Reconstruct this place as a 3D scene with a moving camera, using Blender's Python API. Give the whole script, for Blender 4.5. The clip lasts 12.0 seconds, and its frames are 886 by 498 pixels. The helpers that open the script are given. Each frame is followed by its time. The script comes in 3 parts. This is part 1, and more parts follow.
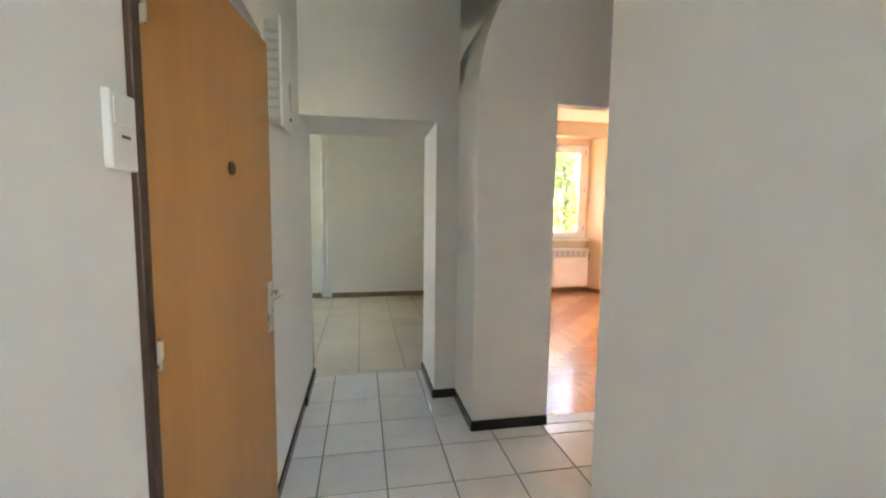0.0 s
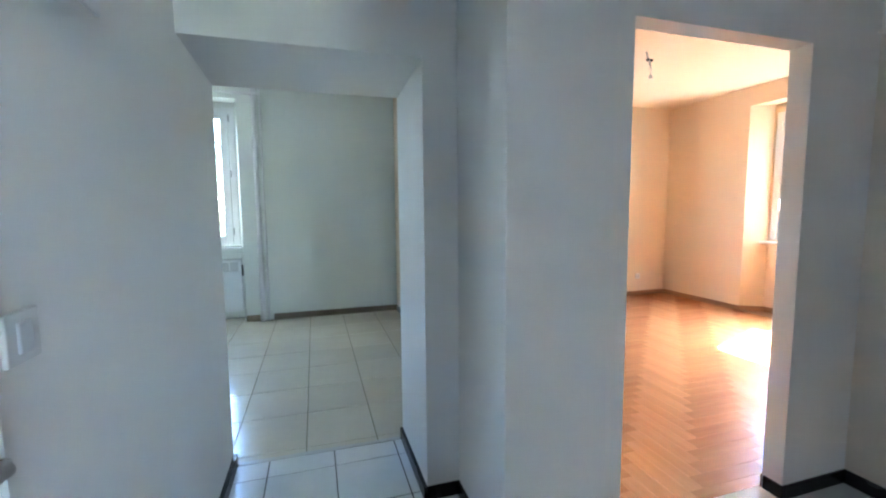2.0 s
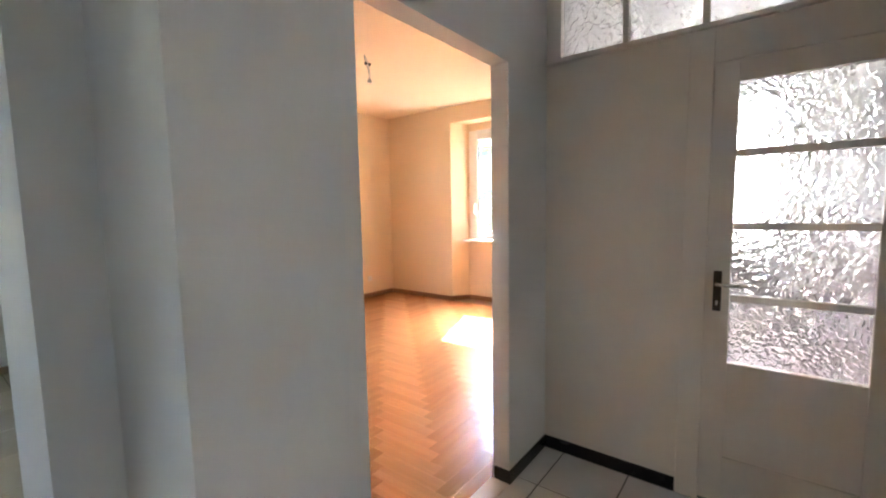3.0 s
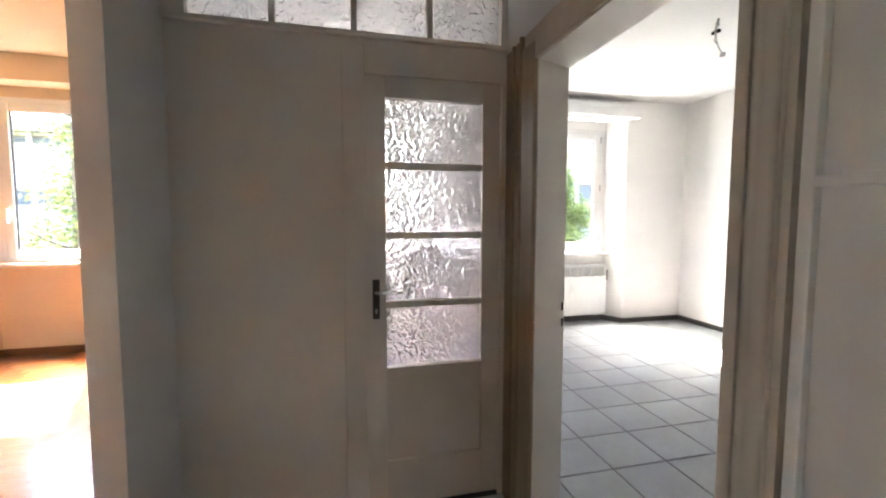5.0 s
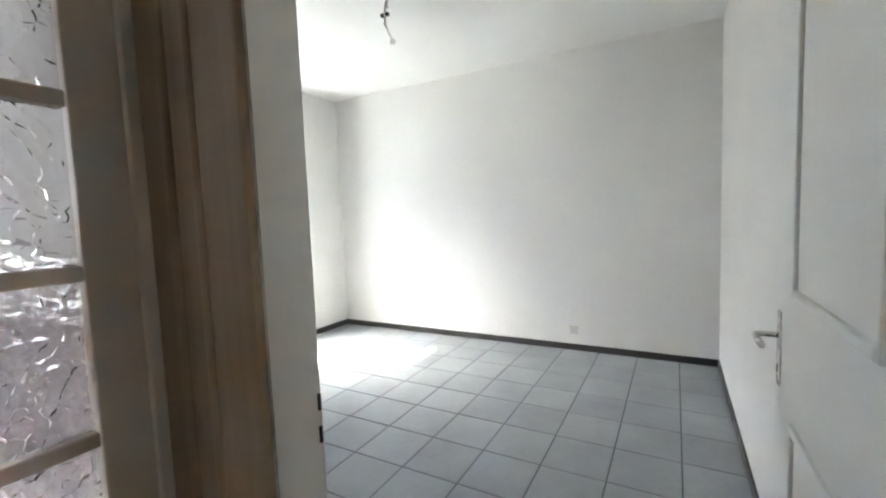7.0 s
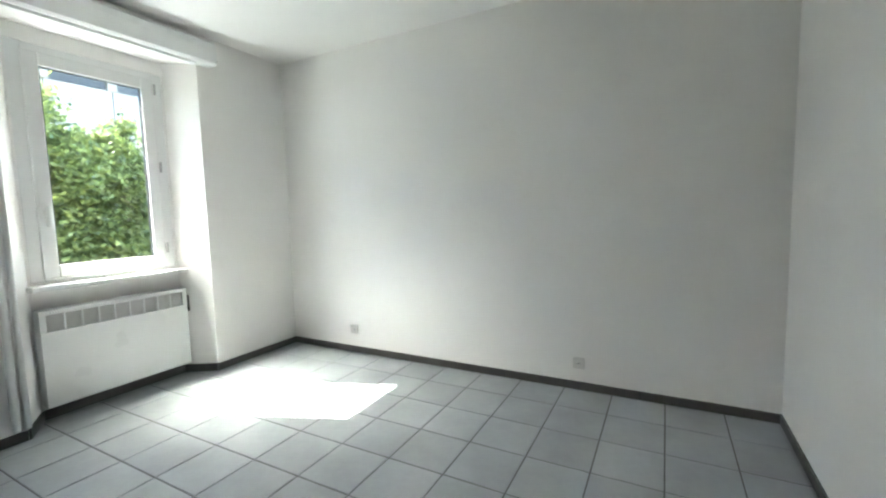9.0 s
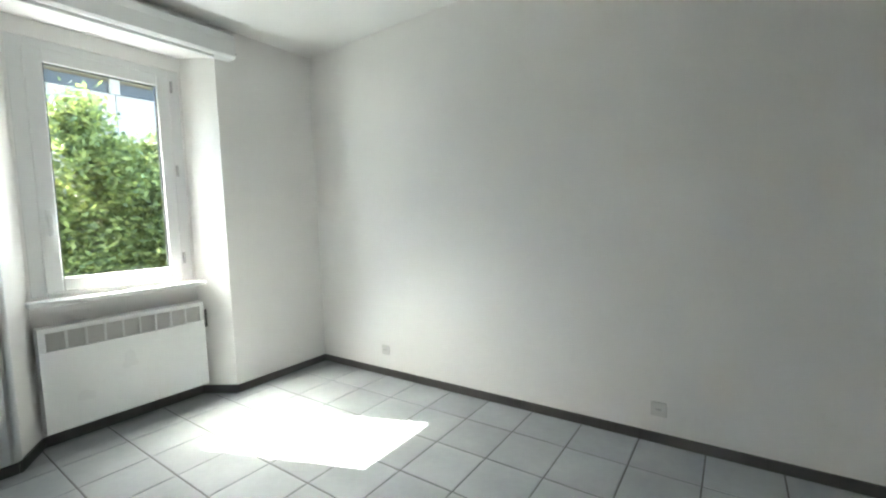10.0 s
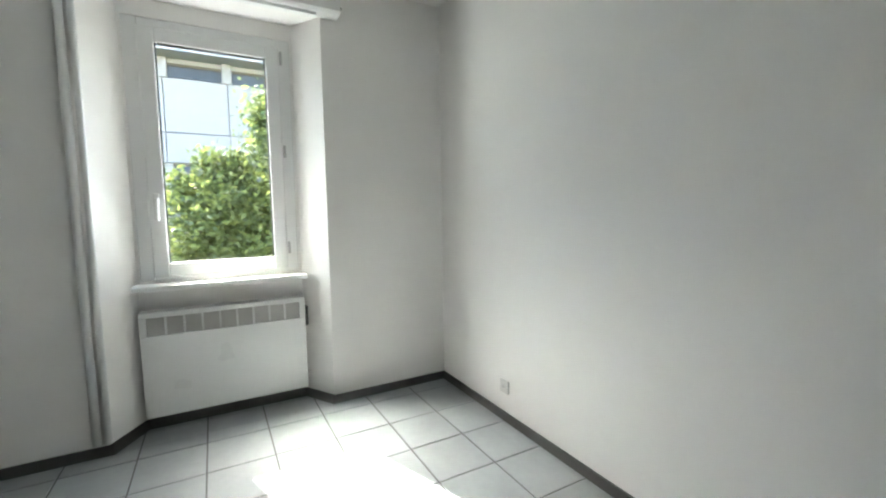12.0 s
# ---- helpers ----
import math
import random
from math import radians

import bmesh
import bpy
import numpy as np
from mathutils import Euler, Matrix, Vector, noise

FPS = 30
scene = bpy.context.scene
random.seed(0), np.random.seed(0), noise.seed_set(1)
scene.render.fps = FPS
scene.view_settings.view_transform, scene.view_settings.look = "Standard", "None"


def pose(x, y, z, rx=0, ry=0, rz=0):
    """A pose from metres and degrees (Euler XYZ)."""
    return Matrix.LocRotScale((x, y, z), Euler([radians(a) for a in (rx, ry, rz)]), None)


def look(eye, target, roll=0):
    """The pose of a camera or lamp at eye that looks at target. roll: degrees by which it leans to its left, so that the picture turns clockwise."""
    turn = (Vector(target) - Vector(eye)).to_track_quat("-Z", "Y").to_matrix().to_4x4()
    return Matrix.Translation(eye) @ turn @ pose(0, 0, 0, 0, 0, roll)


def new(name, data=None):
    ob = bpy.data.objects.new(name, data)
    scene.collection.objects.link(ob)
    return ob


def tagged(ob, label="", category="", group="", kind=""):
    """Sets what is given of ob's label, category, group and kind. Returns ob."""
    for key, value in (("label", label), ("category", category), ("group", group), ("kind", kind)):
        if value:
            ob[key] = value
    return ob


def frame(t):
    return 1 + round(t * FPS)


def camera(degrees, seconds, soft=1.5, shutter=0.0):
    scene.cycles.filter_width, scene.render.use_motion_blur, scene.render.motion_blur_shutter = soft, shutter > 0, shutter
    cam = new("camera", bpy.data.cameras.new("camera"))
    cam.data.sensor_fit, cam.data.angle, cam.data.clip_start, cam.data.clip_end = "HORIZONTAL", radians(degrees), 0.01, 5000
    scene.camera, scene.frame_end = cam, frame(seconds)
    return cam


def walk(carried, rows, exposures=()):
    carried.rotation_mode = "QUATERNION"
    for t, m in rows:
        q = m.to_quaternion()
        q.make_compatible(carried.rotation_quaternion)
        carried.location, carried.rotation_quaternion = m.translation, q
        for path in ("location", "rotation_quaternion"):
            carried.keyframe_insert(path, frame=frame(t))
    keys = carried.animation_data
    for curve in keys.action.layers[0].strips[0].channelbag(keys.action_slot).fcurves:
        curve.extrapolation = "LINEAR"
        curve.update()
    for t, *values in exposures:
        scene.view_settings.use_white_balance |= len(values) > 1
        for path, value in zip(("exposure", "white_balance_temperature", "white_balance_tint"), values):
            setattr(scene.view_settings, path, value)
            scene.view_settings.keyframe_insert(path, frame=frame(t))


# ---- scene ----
cam = camera(93.2, 12.0, 2.1)
PATH = [
    (0, (-0.026, 0.263, 1.407), (0.354, 2.218, 1.223), 0.7),
    (0.5, (-0.004, 0.613, 1.42), (0.337, 2.574, 1.228), 0.9),
    (1, (0.058, 0.935, 1.41), (0.307, 2.91, 1.216), 0.5),
    (1.5, (0.066, 1.187, 1.408), (0.329, 3.161, 1.225), 0.0),
    (2, (0.03, 1.433, 1.378), (0.613, 3.337, 1.19), -0.5),
    (2.5, (0.13, 1.625, 1.378), (1.256, 3.265, 1.165), -0.7),
    (3, (0.307, 1.768, 1.395), (1.884, 2.984, 1.207), -1.0),
    (3.5, (0.406, 1.827, 1.394), (2.27, 2.536, 1.244), -0.9),
    (3.7, (0.42, 1.883, 1.386), (2.354, 2.374, 1.252), -0.8),
    (5.3, (0.735, 2.08, 1.373), (2.611, 1.403, 1.225), -0.0),
    (5.5, (0.828, 2.077, 1.377), (2.64, 1.243, 1.227), -0.2),
    (6, (1.094, 2.065, 1.383), (2.657, 0.827, 1.221), -0.6),
    (6.5, (1.343, 1.988, 1.387), (2.577, 0.423, 1.213), -1.1),
    (7, (1.577, 1.774, 1.379), (2.546, 0.031, 1.225), -2.2),
    (8.8, (1.874, 0.836, 1.371), (2.774, -0.941, 1.186), -1.9),
    (9, (1.898, 0.737, 1.361), (2.835, -1.021, 1.185), -1.5),
    (9.5, (2.037, 0.471, 1.366), (3.052, -1.245, 1.209), -1.4),
    (10, (2.098, 0.214, 1.356), (3.244, -1.419, 1.212), -2.0),
    (10.5, (2.116, -0.089, 1.339), (3.461, -1.56, 1.181), -1.8),
    (11, (2.2, -0.321, 1.344), (3.675, -1.66, 1.174), -1.1),
    (11.5, (2.35, -0.561, 1.377), (3.941, -1.761, 1.199), -0.8),
    (12, (2.491, -0.835, 1.355), (4.239, -1.791, 1.18), -0.9),
]
EXPOSURES = [
    (0.0, 6.50, 7900, 17), (0.5, 6.58, 6500, 13), (1.0, 6.55, 5600, 9), (1.6, 6.50, 5500, 9), (2.1, 6.40, 5700, 9), (2.6, 6.25, 6500, 15), (3.5, 5.95, 6850, 16),
    (5.3, 5.70, 6900, 16), (6.5, 5.52, 6600, 12), (7.2, 5.60, 6400, 8), (9.0, 4.90, 6400, 4), (10.0, 4.72, 6450, 4), (12.0, 4.42, 6500, 6),
]
walk(cam, [(t, look(eye, target, roll)) for t, eye, target, roll in PATH], EXPOSURES)

# ---- world, sun, sky ----
SUN_WAY = Vector((-0.83, -0.315, -1.0)).normalized()
world = bpy.data.worlds.new("world")
scene.world = world
world.use_nodes = True
wn = world.node_tree
sky = wn.nodes.new("ShaderNodeTexSky")
sky.sky_type = "NISHITA"
sky.sun_disc = False
sky.dust_density = 0.15
sky.sun_elevation = math.asin(-SUN_WAY.z)
sky.sun_rotation = math.atan2(-SUN_WAY.x, -SUN_WAY.y)
wn.links.new(sky.outputs[0], wn.nodes["Background"].inputs[0])
wn.nodes["Background"].inputs[1].default_value = 0.12
sun_data = bpy.data.lights.new("sun", "SUN")
sun_data.energy, sun_data.angle, sun_data.color = 2.1, radians(0.5), (1.0, 0.95, 0.86)
sun = new("sun", sun_data)
sun.matrix_world = look((20, 8, 24), Vector((20, 8, 24)) + SUN_WAY)


def opening_lamp(name, place, inward, width, height, power, tint):
    """An area lamp in an opening; stands in for light from outside."""
    d = bpy.data.lights.new(name, "AREA")
    d.shape, d.size, d.size_y, d.energy, d.color = "RECTANGLE", width, height, power, tint
    ob = new(name, d)
    ob.matrix_world = look(place, Vector(place) + Vector(inward))
    return ob


# strip lamps added in each opening's depth: sky from above, fill for ground bounce
for name, x, y, turn, sill, head, wide, down, up, tint in (
    ("bedroom", 5.42, -0.893, -90, 0.95, 2.555, 0.62, 0.08, 0.65, (0.96, 0.99, 1.0)),
    ("parquet_room_east", 5.42, 4.90, -90, 0.95, 2.555, 0.62, 0.05, 0.15, (1.0, 0.98, 0.94)),
    ("parquet_room_north", 3.39, 6.82, 0, 0.95, 2.555, 0.62, 0.05, 0.15, (1.0, 0.98, 0.94)),
    ("kitchen", -1.36, 7.08, 0, 0.95, 2.655, 0.62, 0.04, 0.08, (0.93, 1.0, 0.95)),
):
    place = Matrix.Translation((x, y, 0)) @ Matrix.Rotation(radians(turn), 4, "Z")
    for kind, z, tilt, power in (("sky_light", head - 0.04, -1.0, down), ("ground_fill", sill + 0.03, 1.2, up)):
        opening_lamp(name + "_" + kind, place @ Vector((0, 0.40, z)), place.to_3x3() @ Vector((0, -1, tilt)), wide, 0.09, power, tint)
# fill lamp added out of view at the corridor's end to brighten the hall
opening_lamp("corridor_fill_lamp", (0.765, -1.70, 1.70), (0, 1, 0), 0.38, 1.40, 0.12, (0.97, 0.98, 1.0))
opening_lamp("bath_sky_light", (5.80, 2.03, 1.75), (-1, 0, 0), 0.85, 1.45, 1.6, (0.94, 0.96, 1.0))


# ---- materials ----
def material(name, base, rough=0.6, vary=0.06, scale=3.0, fine=60.0, bump=0.15, metal=0.0, gloss=0.5, per_piece=0.0, coat=0.0, dist=0.002, tint=None):
    """A painted, stone or plain surface: base colour, large stains, fine grain and a light relief."""
    m = bpy.data.materials.new(name)
    m.use_nodes = True
    t = m.node_tree
    b = t.nodes["Principled BSDF"]
    b.inputs["Roughness"].default_value, b.inputs["Metallic"].default_value = rough, metal
    b.inputs["Specular IOR Level"].default_value, b.inputs["Coat Weight"].default_value = gloss, coat
    geo = t.nodes.new("ShaderNodeNewGeometry")
    big, small = t.nodes.new("ShaderNodeTexNoise"), t.nodes.new("ShaderNodeTexNoise")
    big.inputs["Scale"].default_value, small.inputs["Scale"].default_value = scale, fine
    big.inputs["Detail"].default_value = 5
    for n in (big, small):
        t.links.new(geo.outputs["Position"], n.inputs["Vector"])
    ramp = t.nodes.new("ShaderNodeMix")
    ramp.data_type = "RGBA"
    dark = tint or [c * (1 - 2.2 * vary) for c in base]
    ramp.inputs[6].default_value, ramp.inputs[7].default_value = (*dark, 1), (*[min(1, c * (1 + 0.6 * vary)) for c in base], 1)
    mixf = t.nodes.new("ShaderNodeMath")
    mixf.operation = "MULTIPLY_ADD"
    t.links.new(small.outputs["Fac"], mixf.inputs[0])
    mixf.inputs[1].default_value = 0.35
    add = t.nodes.new("ShaderNodeMath")
    add.operation = "MULTIPLY_ADD"
    t.links.new(big.outputs["Fac"], add.inputs[0])
    add.inputs[1].default_value, add.inputs[2].default_value = 1.6, -0.45
    t.links.new(add.outputs[0], mixf.inputs[2])
    t.links.new(mixf.outputs[0], ramp.inputs[0])
    out = ramp.outputs[2]
    if per_piece:
        info, hsv, span = t.nodes.new("ShaderNodeObjectInfo"), t.nodes.new("ShaderNodeHueSaturation"), t.nodes.new("ShaderNodeMapRange")
        span.inputs["To Min"].default_value, span.inputs["To Max"].default_value = 1 - per_piece, 1 + per_piece
        t.links.new(info.outputs["Random"], span.inputs["Value"])
        t.links.new(span.outputs[0], hsv.inputs["Value"])
        t.links.new(out, hsv.inputs["Color"])
        out = hsv.outputs[0]
    t.links.new(out, b.inputs["Base Color"])
    rr = t.nodes.new("ShaderNodeMapRange")
    rr.inputs["To Min"].default_value, rr.inputs["To Max"].default_value = max(0.03, rough - 0.08), min(1, rough + 0.08)
    t.links.new(big.outputs["Fac"], rr.inputs["Value"])
    t.links.new(rr.outputs[0], b.inputs["Roughness"])
    if bump:
        bp = t.nodes.new("ShaderNodeBump")
        bp.inputs["Strength"].default_value, bp.inputs["Distance"].default_value = bump, dist
        t.links.new(mixf.outputs[0], bp.inputs["Height"])
        t.links.new(bp.outputs[0], b.inputs["Normal"])
    return m


def wood(name, light, dark, rough=0.35, along=(1.2, 30.0, 30.0), per_piece=0.0, random_turn=False, coat=0.0, fine=2.0):
    """Grained wood; along: the grain's scale on x, y and z in metres."""
    m = bpy.data.materials.new(name)
    m.use_nodes = True
    t = m.node_tree
    b = t.nodes["Principled BSDF"]
    b.inputs["Roughness"].default_value, b.inputs["Coat Weight"].default_value = rough, coat
    co = t.nodes.new("ShaderNodeTexCoord")
    mp = t.nodes.new("ShaderNodeMapping")
    mp.inputs["Scale"].default_value = along
    t.links.new(co.outputs["Object"], mp.inputs["Vector"])
    info = t.nodes.new("ShaderNodeObjectInfo")
    if per_piece:
        sc = t.nodes.new("ShaderNodeMath")
        sc.operation = "MULTIPLY"
        sc.inputs[1].default_value = 40
        t.links.new(info.outputs["Random"], sc.inputs[0])
        t.links.new(sc.outputs[0], mp.inputs["Location"])
    n1, n2 = t.nodes.new("ShaderNodeTexNoise"), t.nodes.new("ShaderNodeTexNoise")
    n1.inputs["Scale"].default_value, n2.inputs["Scale"].default_value = 1.0, fine * 4
    n1.inputs["Detail"].default_value, n1.inputs["Distortion"].default_value = 8, 0.6
    t.links.new(mp.outputs[0], n1.inputs["Vector"])
    t.links.new(mp.outputs[0], n2.inputs["Vector"])
    mx = t.nodes.new("ShaderNodeMath")
    mx.operation = "MULTIPLY_ADD"
    mx.inputs[1].default_value = 0.3
    t.links.new(n2.outputs["Fac"], mx.inputs[0])
    t.links.new(n1.outputs["Fac"], mx.inputs[2])
    r = t.nodes.new("ShaderNodeValToRGB")
    r.color_ramp.elements[0].position, r.color_ramp.elements[1].position = 0.45, 0.85
    r.color_ramp.elements[0].color, r.color_ramp.elements[1].color = (*dark, 1), (*light, 1)
    t.links.new(mx.outputs[0], r.inputs[0])
    out = r.outputs[0]
    if per_piece:
        hsv, span = t.nodes.new("ShaderNodeHueSaturation"), t.nodes.new("ShaderNodeMapRange")
        span.inputs["To Min"].default_value, span.inputs["To Max"].default_value = 1 - per_piece, 1 + per_piece
        t.links.new(info.outputs["Random"], span.inputs["Value"])
        t.links.new(span.outputs[0], hsv.inputs["Value"])
        t.links.new(out, hsv.inputs["Color"])
        out = hsv.outputs[0]
    t.links.new(out, b.inputs["Base Color"])
    bp = t.nodes.new("ShaderNodeBump")
    bp.inputs["Strength"].default_value, bp.inputs["Distance"].default_value = 0.15, 0.001
    t.links.new(mx.outputs[0], bp.inputs["Height"])
    t.links.new(bp.outputs[0], b.inputs["Normal"])
    return m


def clear_glass(name):
    m = bpy.data.materials.new(name)
    m.use_nodes = True
    b = m.node_tree.nodes["Principled BSDF"]
    b.inputs["Transmission Weight"].default_value, b.inputs["Roughness"].default_value, b.inputs["IOR"].default_value = 1.0, 0.0, 1.45
    return m


def pattern_glass(name):
    """Hammered cathedral glass: small rounded cells side by side."""
    m = bpy.data.materials.new(name)
    m.use_nodes = True
    t = m.node_tree
    b = t.nodes["Principled BSDF"]
    b.inputs["Transmission Weight"].default_value, b.inputs["Roughness"].default_value, b.inputs["IOR"].default_value = 1.0, 0.09, 1.5
    co, v, n, sq = t.nodes.new("ShaderNodeTexCoord"), t.nodes.new("ShaderNodeTexVoronoi"), t.nodes.new("ShaderNodeTexNoise"), t.nodes.new("ShaderNodeMath")
    warp = t.nodes.new("ShaderNodeVectorMath")
    warp.operation = "MULTIPLY_ADD"
    n.inputs["Scale"].default_value, n.inputs["Detail"].default_value = 18, 1
    v.feature = "SMOOTH_F1"
    v.inputs["Smoothness"].default_value = 0.15
    v.inputs["Scale"].default_value = 52
    t.links.new(co.outputs["Object"], n.inputs["Vector"])
    t.links.new(n.outputs["Color"], warp.inputs[0])
    warp.inputs[1].default_value = (0.02, 0.02, 0.02)
    t.links.new(co.outputs["Object"], warp.inputs[2])
    t.links.new(warp.outputs[0], v.inputs["Vector"])
    sq.operation = "POWER"
    sq.inputs[1].default_value = 1.25
    t.links.new(v.outputs["Distance"], sq.inputs[0])
    bp = t.nodes.new("ShaderNodeBump")
    bp.inputs["Strength"].default_value, bp.inputs["Distance"].default_value = 1.0, 0.0075
    t.links.new(sq.outputs[0], bp.inputs["Height"])
    t.links.new(bp.outputs[0], b.inputs["Normal"])
    return m


PLASTER = material("white_plaster", (0.84, 0.83, 0.81), 0.9, 0.02, 1.3, 140, 0.12, gloss=0.15)
CEILING = material("ceiling_paint", (0.86, 0.86, 0.84), 0.9, 0.02, 1.0, 120, 0.08, gloss=0.15)
# parquet room paint: the floor's warm bounce light is mixed into both colours
B_PLASTER = material("bounce_tinted_plaster", (0.72, 0.585, 0.42), 0.9, 0.02, 1.3, 140, 0.12, gloss=0.15)
B_CEILING = material("bounce_tinted_ceiling", (0.74, 0.63, 0.48), 0.9, 0.02, 1.0, 120, 0.08, gloss=0.15)
# white plaster with the trees' greenish daylight put into its colour
A_PLASTER = material("green_lit_white_plaster", (0.75, 0.78, 0.73), 0.9, 0.02, 1.3, 140, 0.12, gloss=0.15)
WHITE_WOOD = material("cream_painted_wood", (0.80, 0.75, 0.68), 0.38, 0.04, 2.0, 80, 0.10)
# one cream casing paint, darkened by shade: deep copy here, better lit copy below
SHADED_CASING = wood("shaded_casing", (0.41, 0.31, 0.21), (0.335, 0.245, 0.155), 0.42, (14.0, 14.0, 0.5))
LIT_CASING = wood("lit_casing", (0.61, 0.52, 0.42), (0.56, 0.47, 0.37), 0.42, (12.0, 12.0, 0.5))
WHITE_PVC = material("white_pvc", (0.77, 0.78, 0.77), 0.6, 0.004, 4, 50, 0.0, gloss=0.15)
DOOR_WHITE = material("white_door_paint", (0.80, 0.80, 0.78), 0.5, 0.006, 1.5, 60, 0.05, gloss=0.3)
PLATE = material("off_white_plastic", (0.66, 0.655, 0.63), 0.4, 0.01, 4, 50, 0.0)
WHITE_METAL = material("white_enamelled_steel", (0.80, 0.81, 0.80), 0.3, 0.015, 4, 50, 0.0)
GREY_METAL = material("grey_enamelled_steel", (0.42, 0.43, 0.42), 0.4, 0.04, 6, 80, 0.05)
CHROME = material("brushed_steel", (0.62, 0.60, 0.57), 0.28, 0.04, 12, 200, 0.05, metal=1.0)
BRONZE = material("dark_bronze", (0.07, 0.055, 0.045), 0.4, 0.1, 12, 200, 0.1, metal=0.7)
BLACK = material("black_plastic", (0.02, 0.02, 0.02), 0.4, 0.1, 8, 80, 0.05)
DOOR_WOOD = wood("beech_veneer", (0.50, 0.235, 0.072), (0.42, 0.185, 0.052), 0.40, (5.0, 5.0, 0.7), coat=0.15)
DARK_WOOD = wood("dark_stained_wood", (0.075, 0.035, 0.02), (0.03, 0.014, 0.008), 0.4, (20.0, 20.0, 1.0))
HALL_TILE = material("white_glazed_tile", (0.72, 0.74, 0.74), 0.16, 0.06, 2.2, 24, 0.06, per_piece=0.03, coat=0.2)
C_TILE = material("grey_white_tile", (0.375, 0.395, 0.408), 0.6, 0.10, 2.6, 22, 0.08, per_piece=0.06, gloss=0.08)
A_TILE = material("ivory_tile", (0.57, 0.535, 0.44), 0.2, 0.05, 2.0, 20, 0.06, per_piece=0.03, coat=0.2)
GROUT = material("grey_grout", (0.13, 0.135, 0.135), 0.9, 0.15, 8, 120, 0.3)
A_GROUT = material("beige_grout", (0.20, 0.18, 0.14), 0.9, 0.15, 8, 120, 0.3)
BLACK_SKIRT = material("black_ceramic_skirting", (0.017, 0.016, 0.018), 0.25, 0.1, 6, 90, 0.05)
GREY_SKIRT = material("dark_grey_skirting", (0.085, 0.083, 0.08), 0.45, 0.12, 6, 90, 0.08)
TAN_SKIRT = material("taupe_skirting", (0.22, 0.185, 0.13), 0.5, 0.1, 6, 90, 0.08)
OAK_SKIRT = wood("oak_skirting", (0.33, 0.16, 0.06), (0.20, 0.09, 0.035), 0.4, (2.0, 2.0, 20.0))
# one oak in two tones: the grain's sheen by direction is in the colour
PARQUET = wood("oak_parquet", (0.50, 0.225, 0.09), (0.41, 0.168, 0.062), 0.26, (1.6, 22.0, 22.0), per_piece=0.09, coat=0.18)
PARQUET_SHEEN = wood("sheen_oak_parquet", (0.63, 0.31, 0.135), (0.52, 0.235, 0.095), 0.26, (1.6, 22.0, 22.0), per_piece=0.09, coat=0.18)
BATH_TILE = material("lilac_brown_tile", (0.58, 0.52, 0.53), 0.25, 0.10, 5.0, 30, 0.06)
MARBLE = material("pale_stone", (0.68, 0.65, 0.60), 0.3, 0.08, 5, 40, 0.05)
GLASS = clear_glass("window_glass")
PATTERN = pattern_glass("hammered_glass")
CABLE_RED, CABLE_WHITE = material("grey_cable", (0.35, 0.33, 0.3), 0.5, 0.02, 5, 50, 0), material("white_cable", (0.75, 0.74, 0.72), 0.45, 0.02, 5, 50, 0)
STUCCO = material("pale_stucco", (0.30, 0.265, 0.25), 0.9, 0.04, 0.4, 20, 0.3)
CONCRETE = material("weathered_concrete", (0.40, 0.37, 0.36), 0.9, 0.08, 0.7, 25, 0.3)
DARK_GLASS = material("dark_pane", (0.06, 0.065, 0.08), 0.5, 0.1, 1, 10, 0, gloss=0.2)
BOUNCE_PAVING = material("bounce_paving", (0.62, 0.60, 0.56), 0.85, 0.1, 1.5, 30, 0.3)
ROOF_TILE = material("roof_tiles", (0.28, 0.15, 0.11), 0.85, 0.15, 2, 20, 0.3)
GRASS = material("grass", (0.07, 0.11, 0.03), 0.9, 0.25, 0.6, 14, 0.6, dist=0.03)
BARK = material("bark", (0.12, 0.09, 0.06), 0.9, 0.2, 6, 50, 0.6, dist=0.01)


def leaf_material(name, a, b2):
    m = bpy.data.materials.new(name)
    m.use_nodes = True
    t = m.node_tree
    b = t.nodes["Principled BSDF"]
    b.inputs["Roughness"].default_value = 0.45
    b.inputs["Subsurface Weight"].default_value = 0.0
    g, r = t.nodes.new("ShaderNodeNewGeometry"), t.nodes.new("ShaderNodeMix")
    r.data_type = "RGBA"
    r.inputs[6].default_value, r.inputs[7].default_value = (*a, 1), (*b2, 1)
    t.links.new(g.outputs["Random Per Island"], r.inputs[0])
    t.links.new(r.outputs[2], b.inputs["Base Color"])
    tr, ad = t.nodes.new("ShaderNodeBsdfTranslucent"), t.nodes.new("ShaderNodeMixShader")
    t.links.new(r.outputs[2], tr.inputs["Color"])
    ad.inputs[0].default_value = 0.5
    t.links.new(b.outputs[0], ad.inputs[1])
    t.links.new(tr.outputs[0], ad.inputs[2])
    t.links.new(ad.outputs[0], t.nodes["Material Output"].inputs["Surface"])
    return m


LEAF = leaf_material("leaves", (0.045, 0.07, 0.02), (0.27, 0.31, 0.085))


# ---- building helpers ----
def thing(name, place, label, category, group="", kind=""):
    e = new(name)
    e.empty_display_size = 0.1
    e.location = place
    return tagged(e, label, category, group, kind)


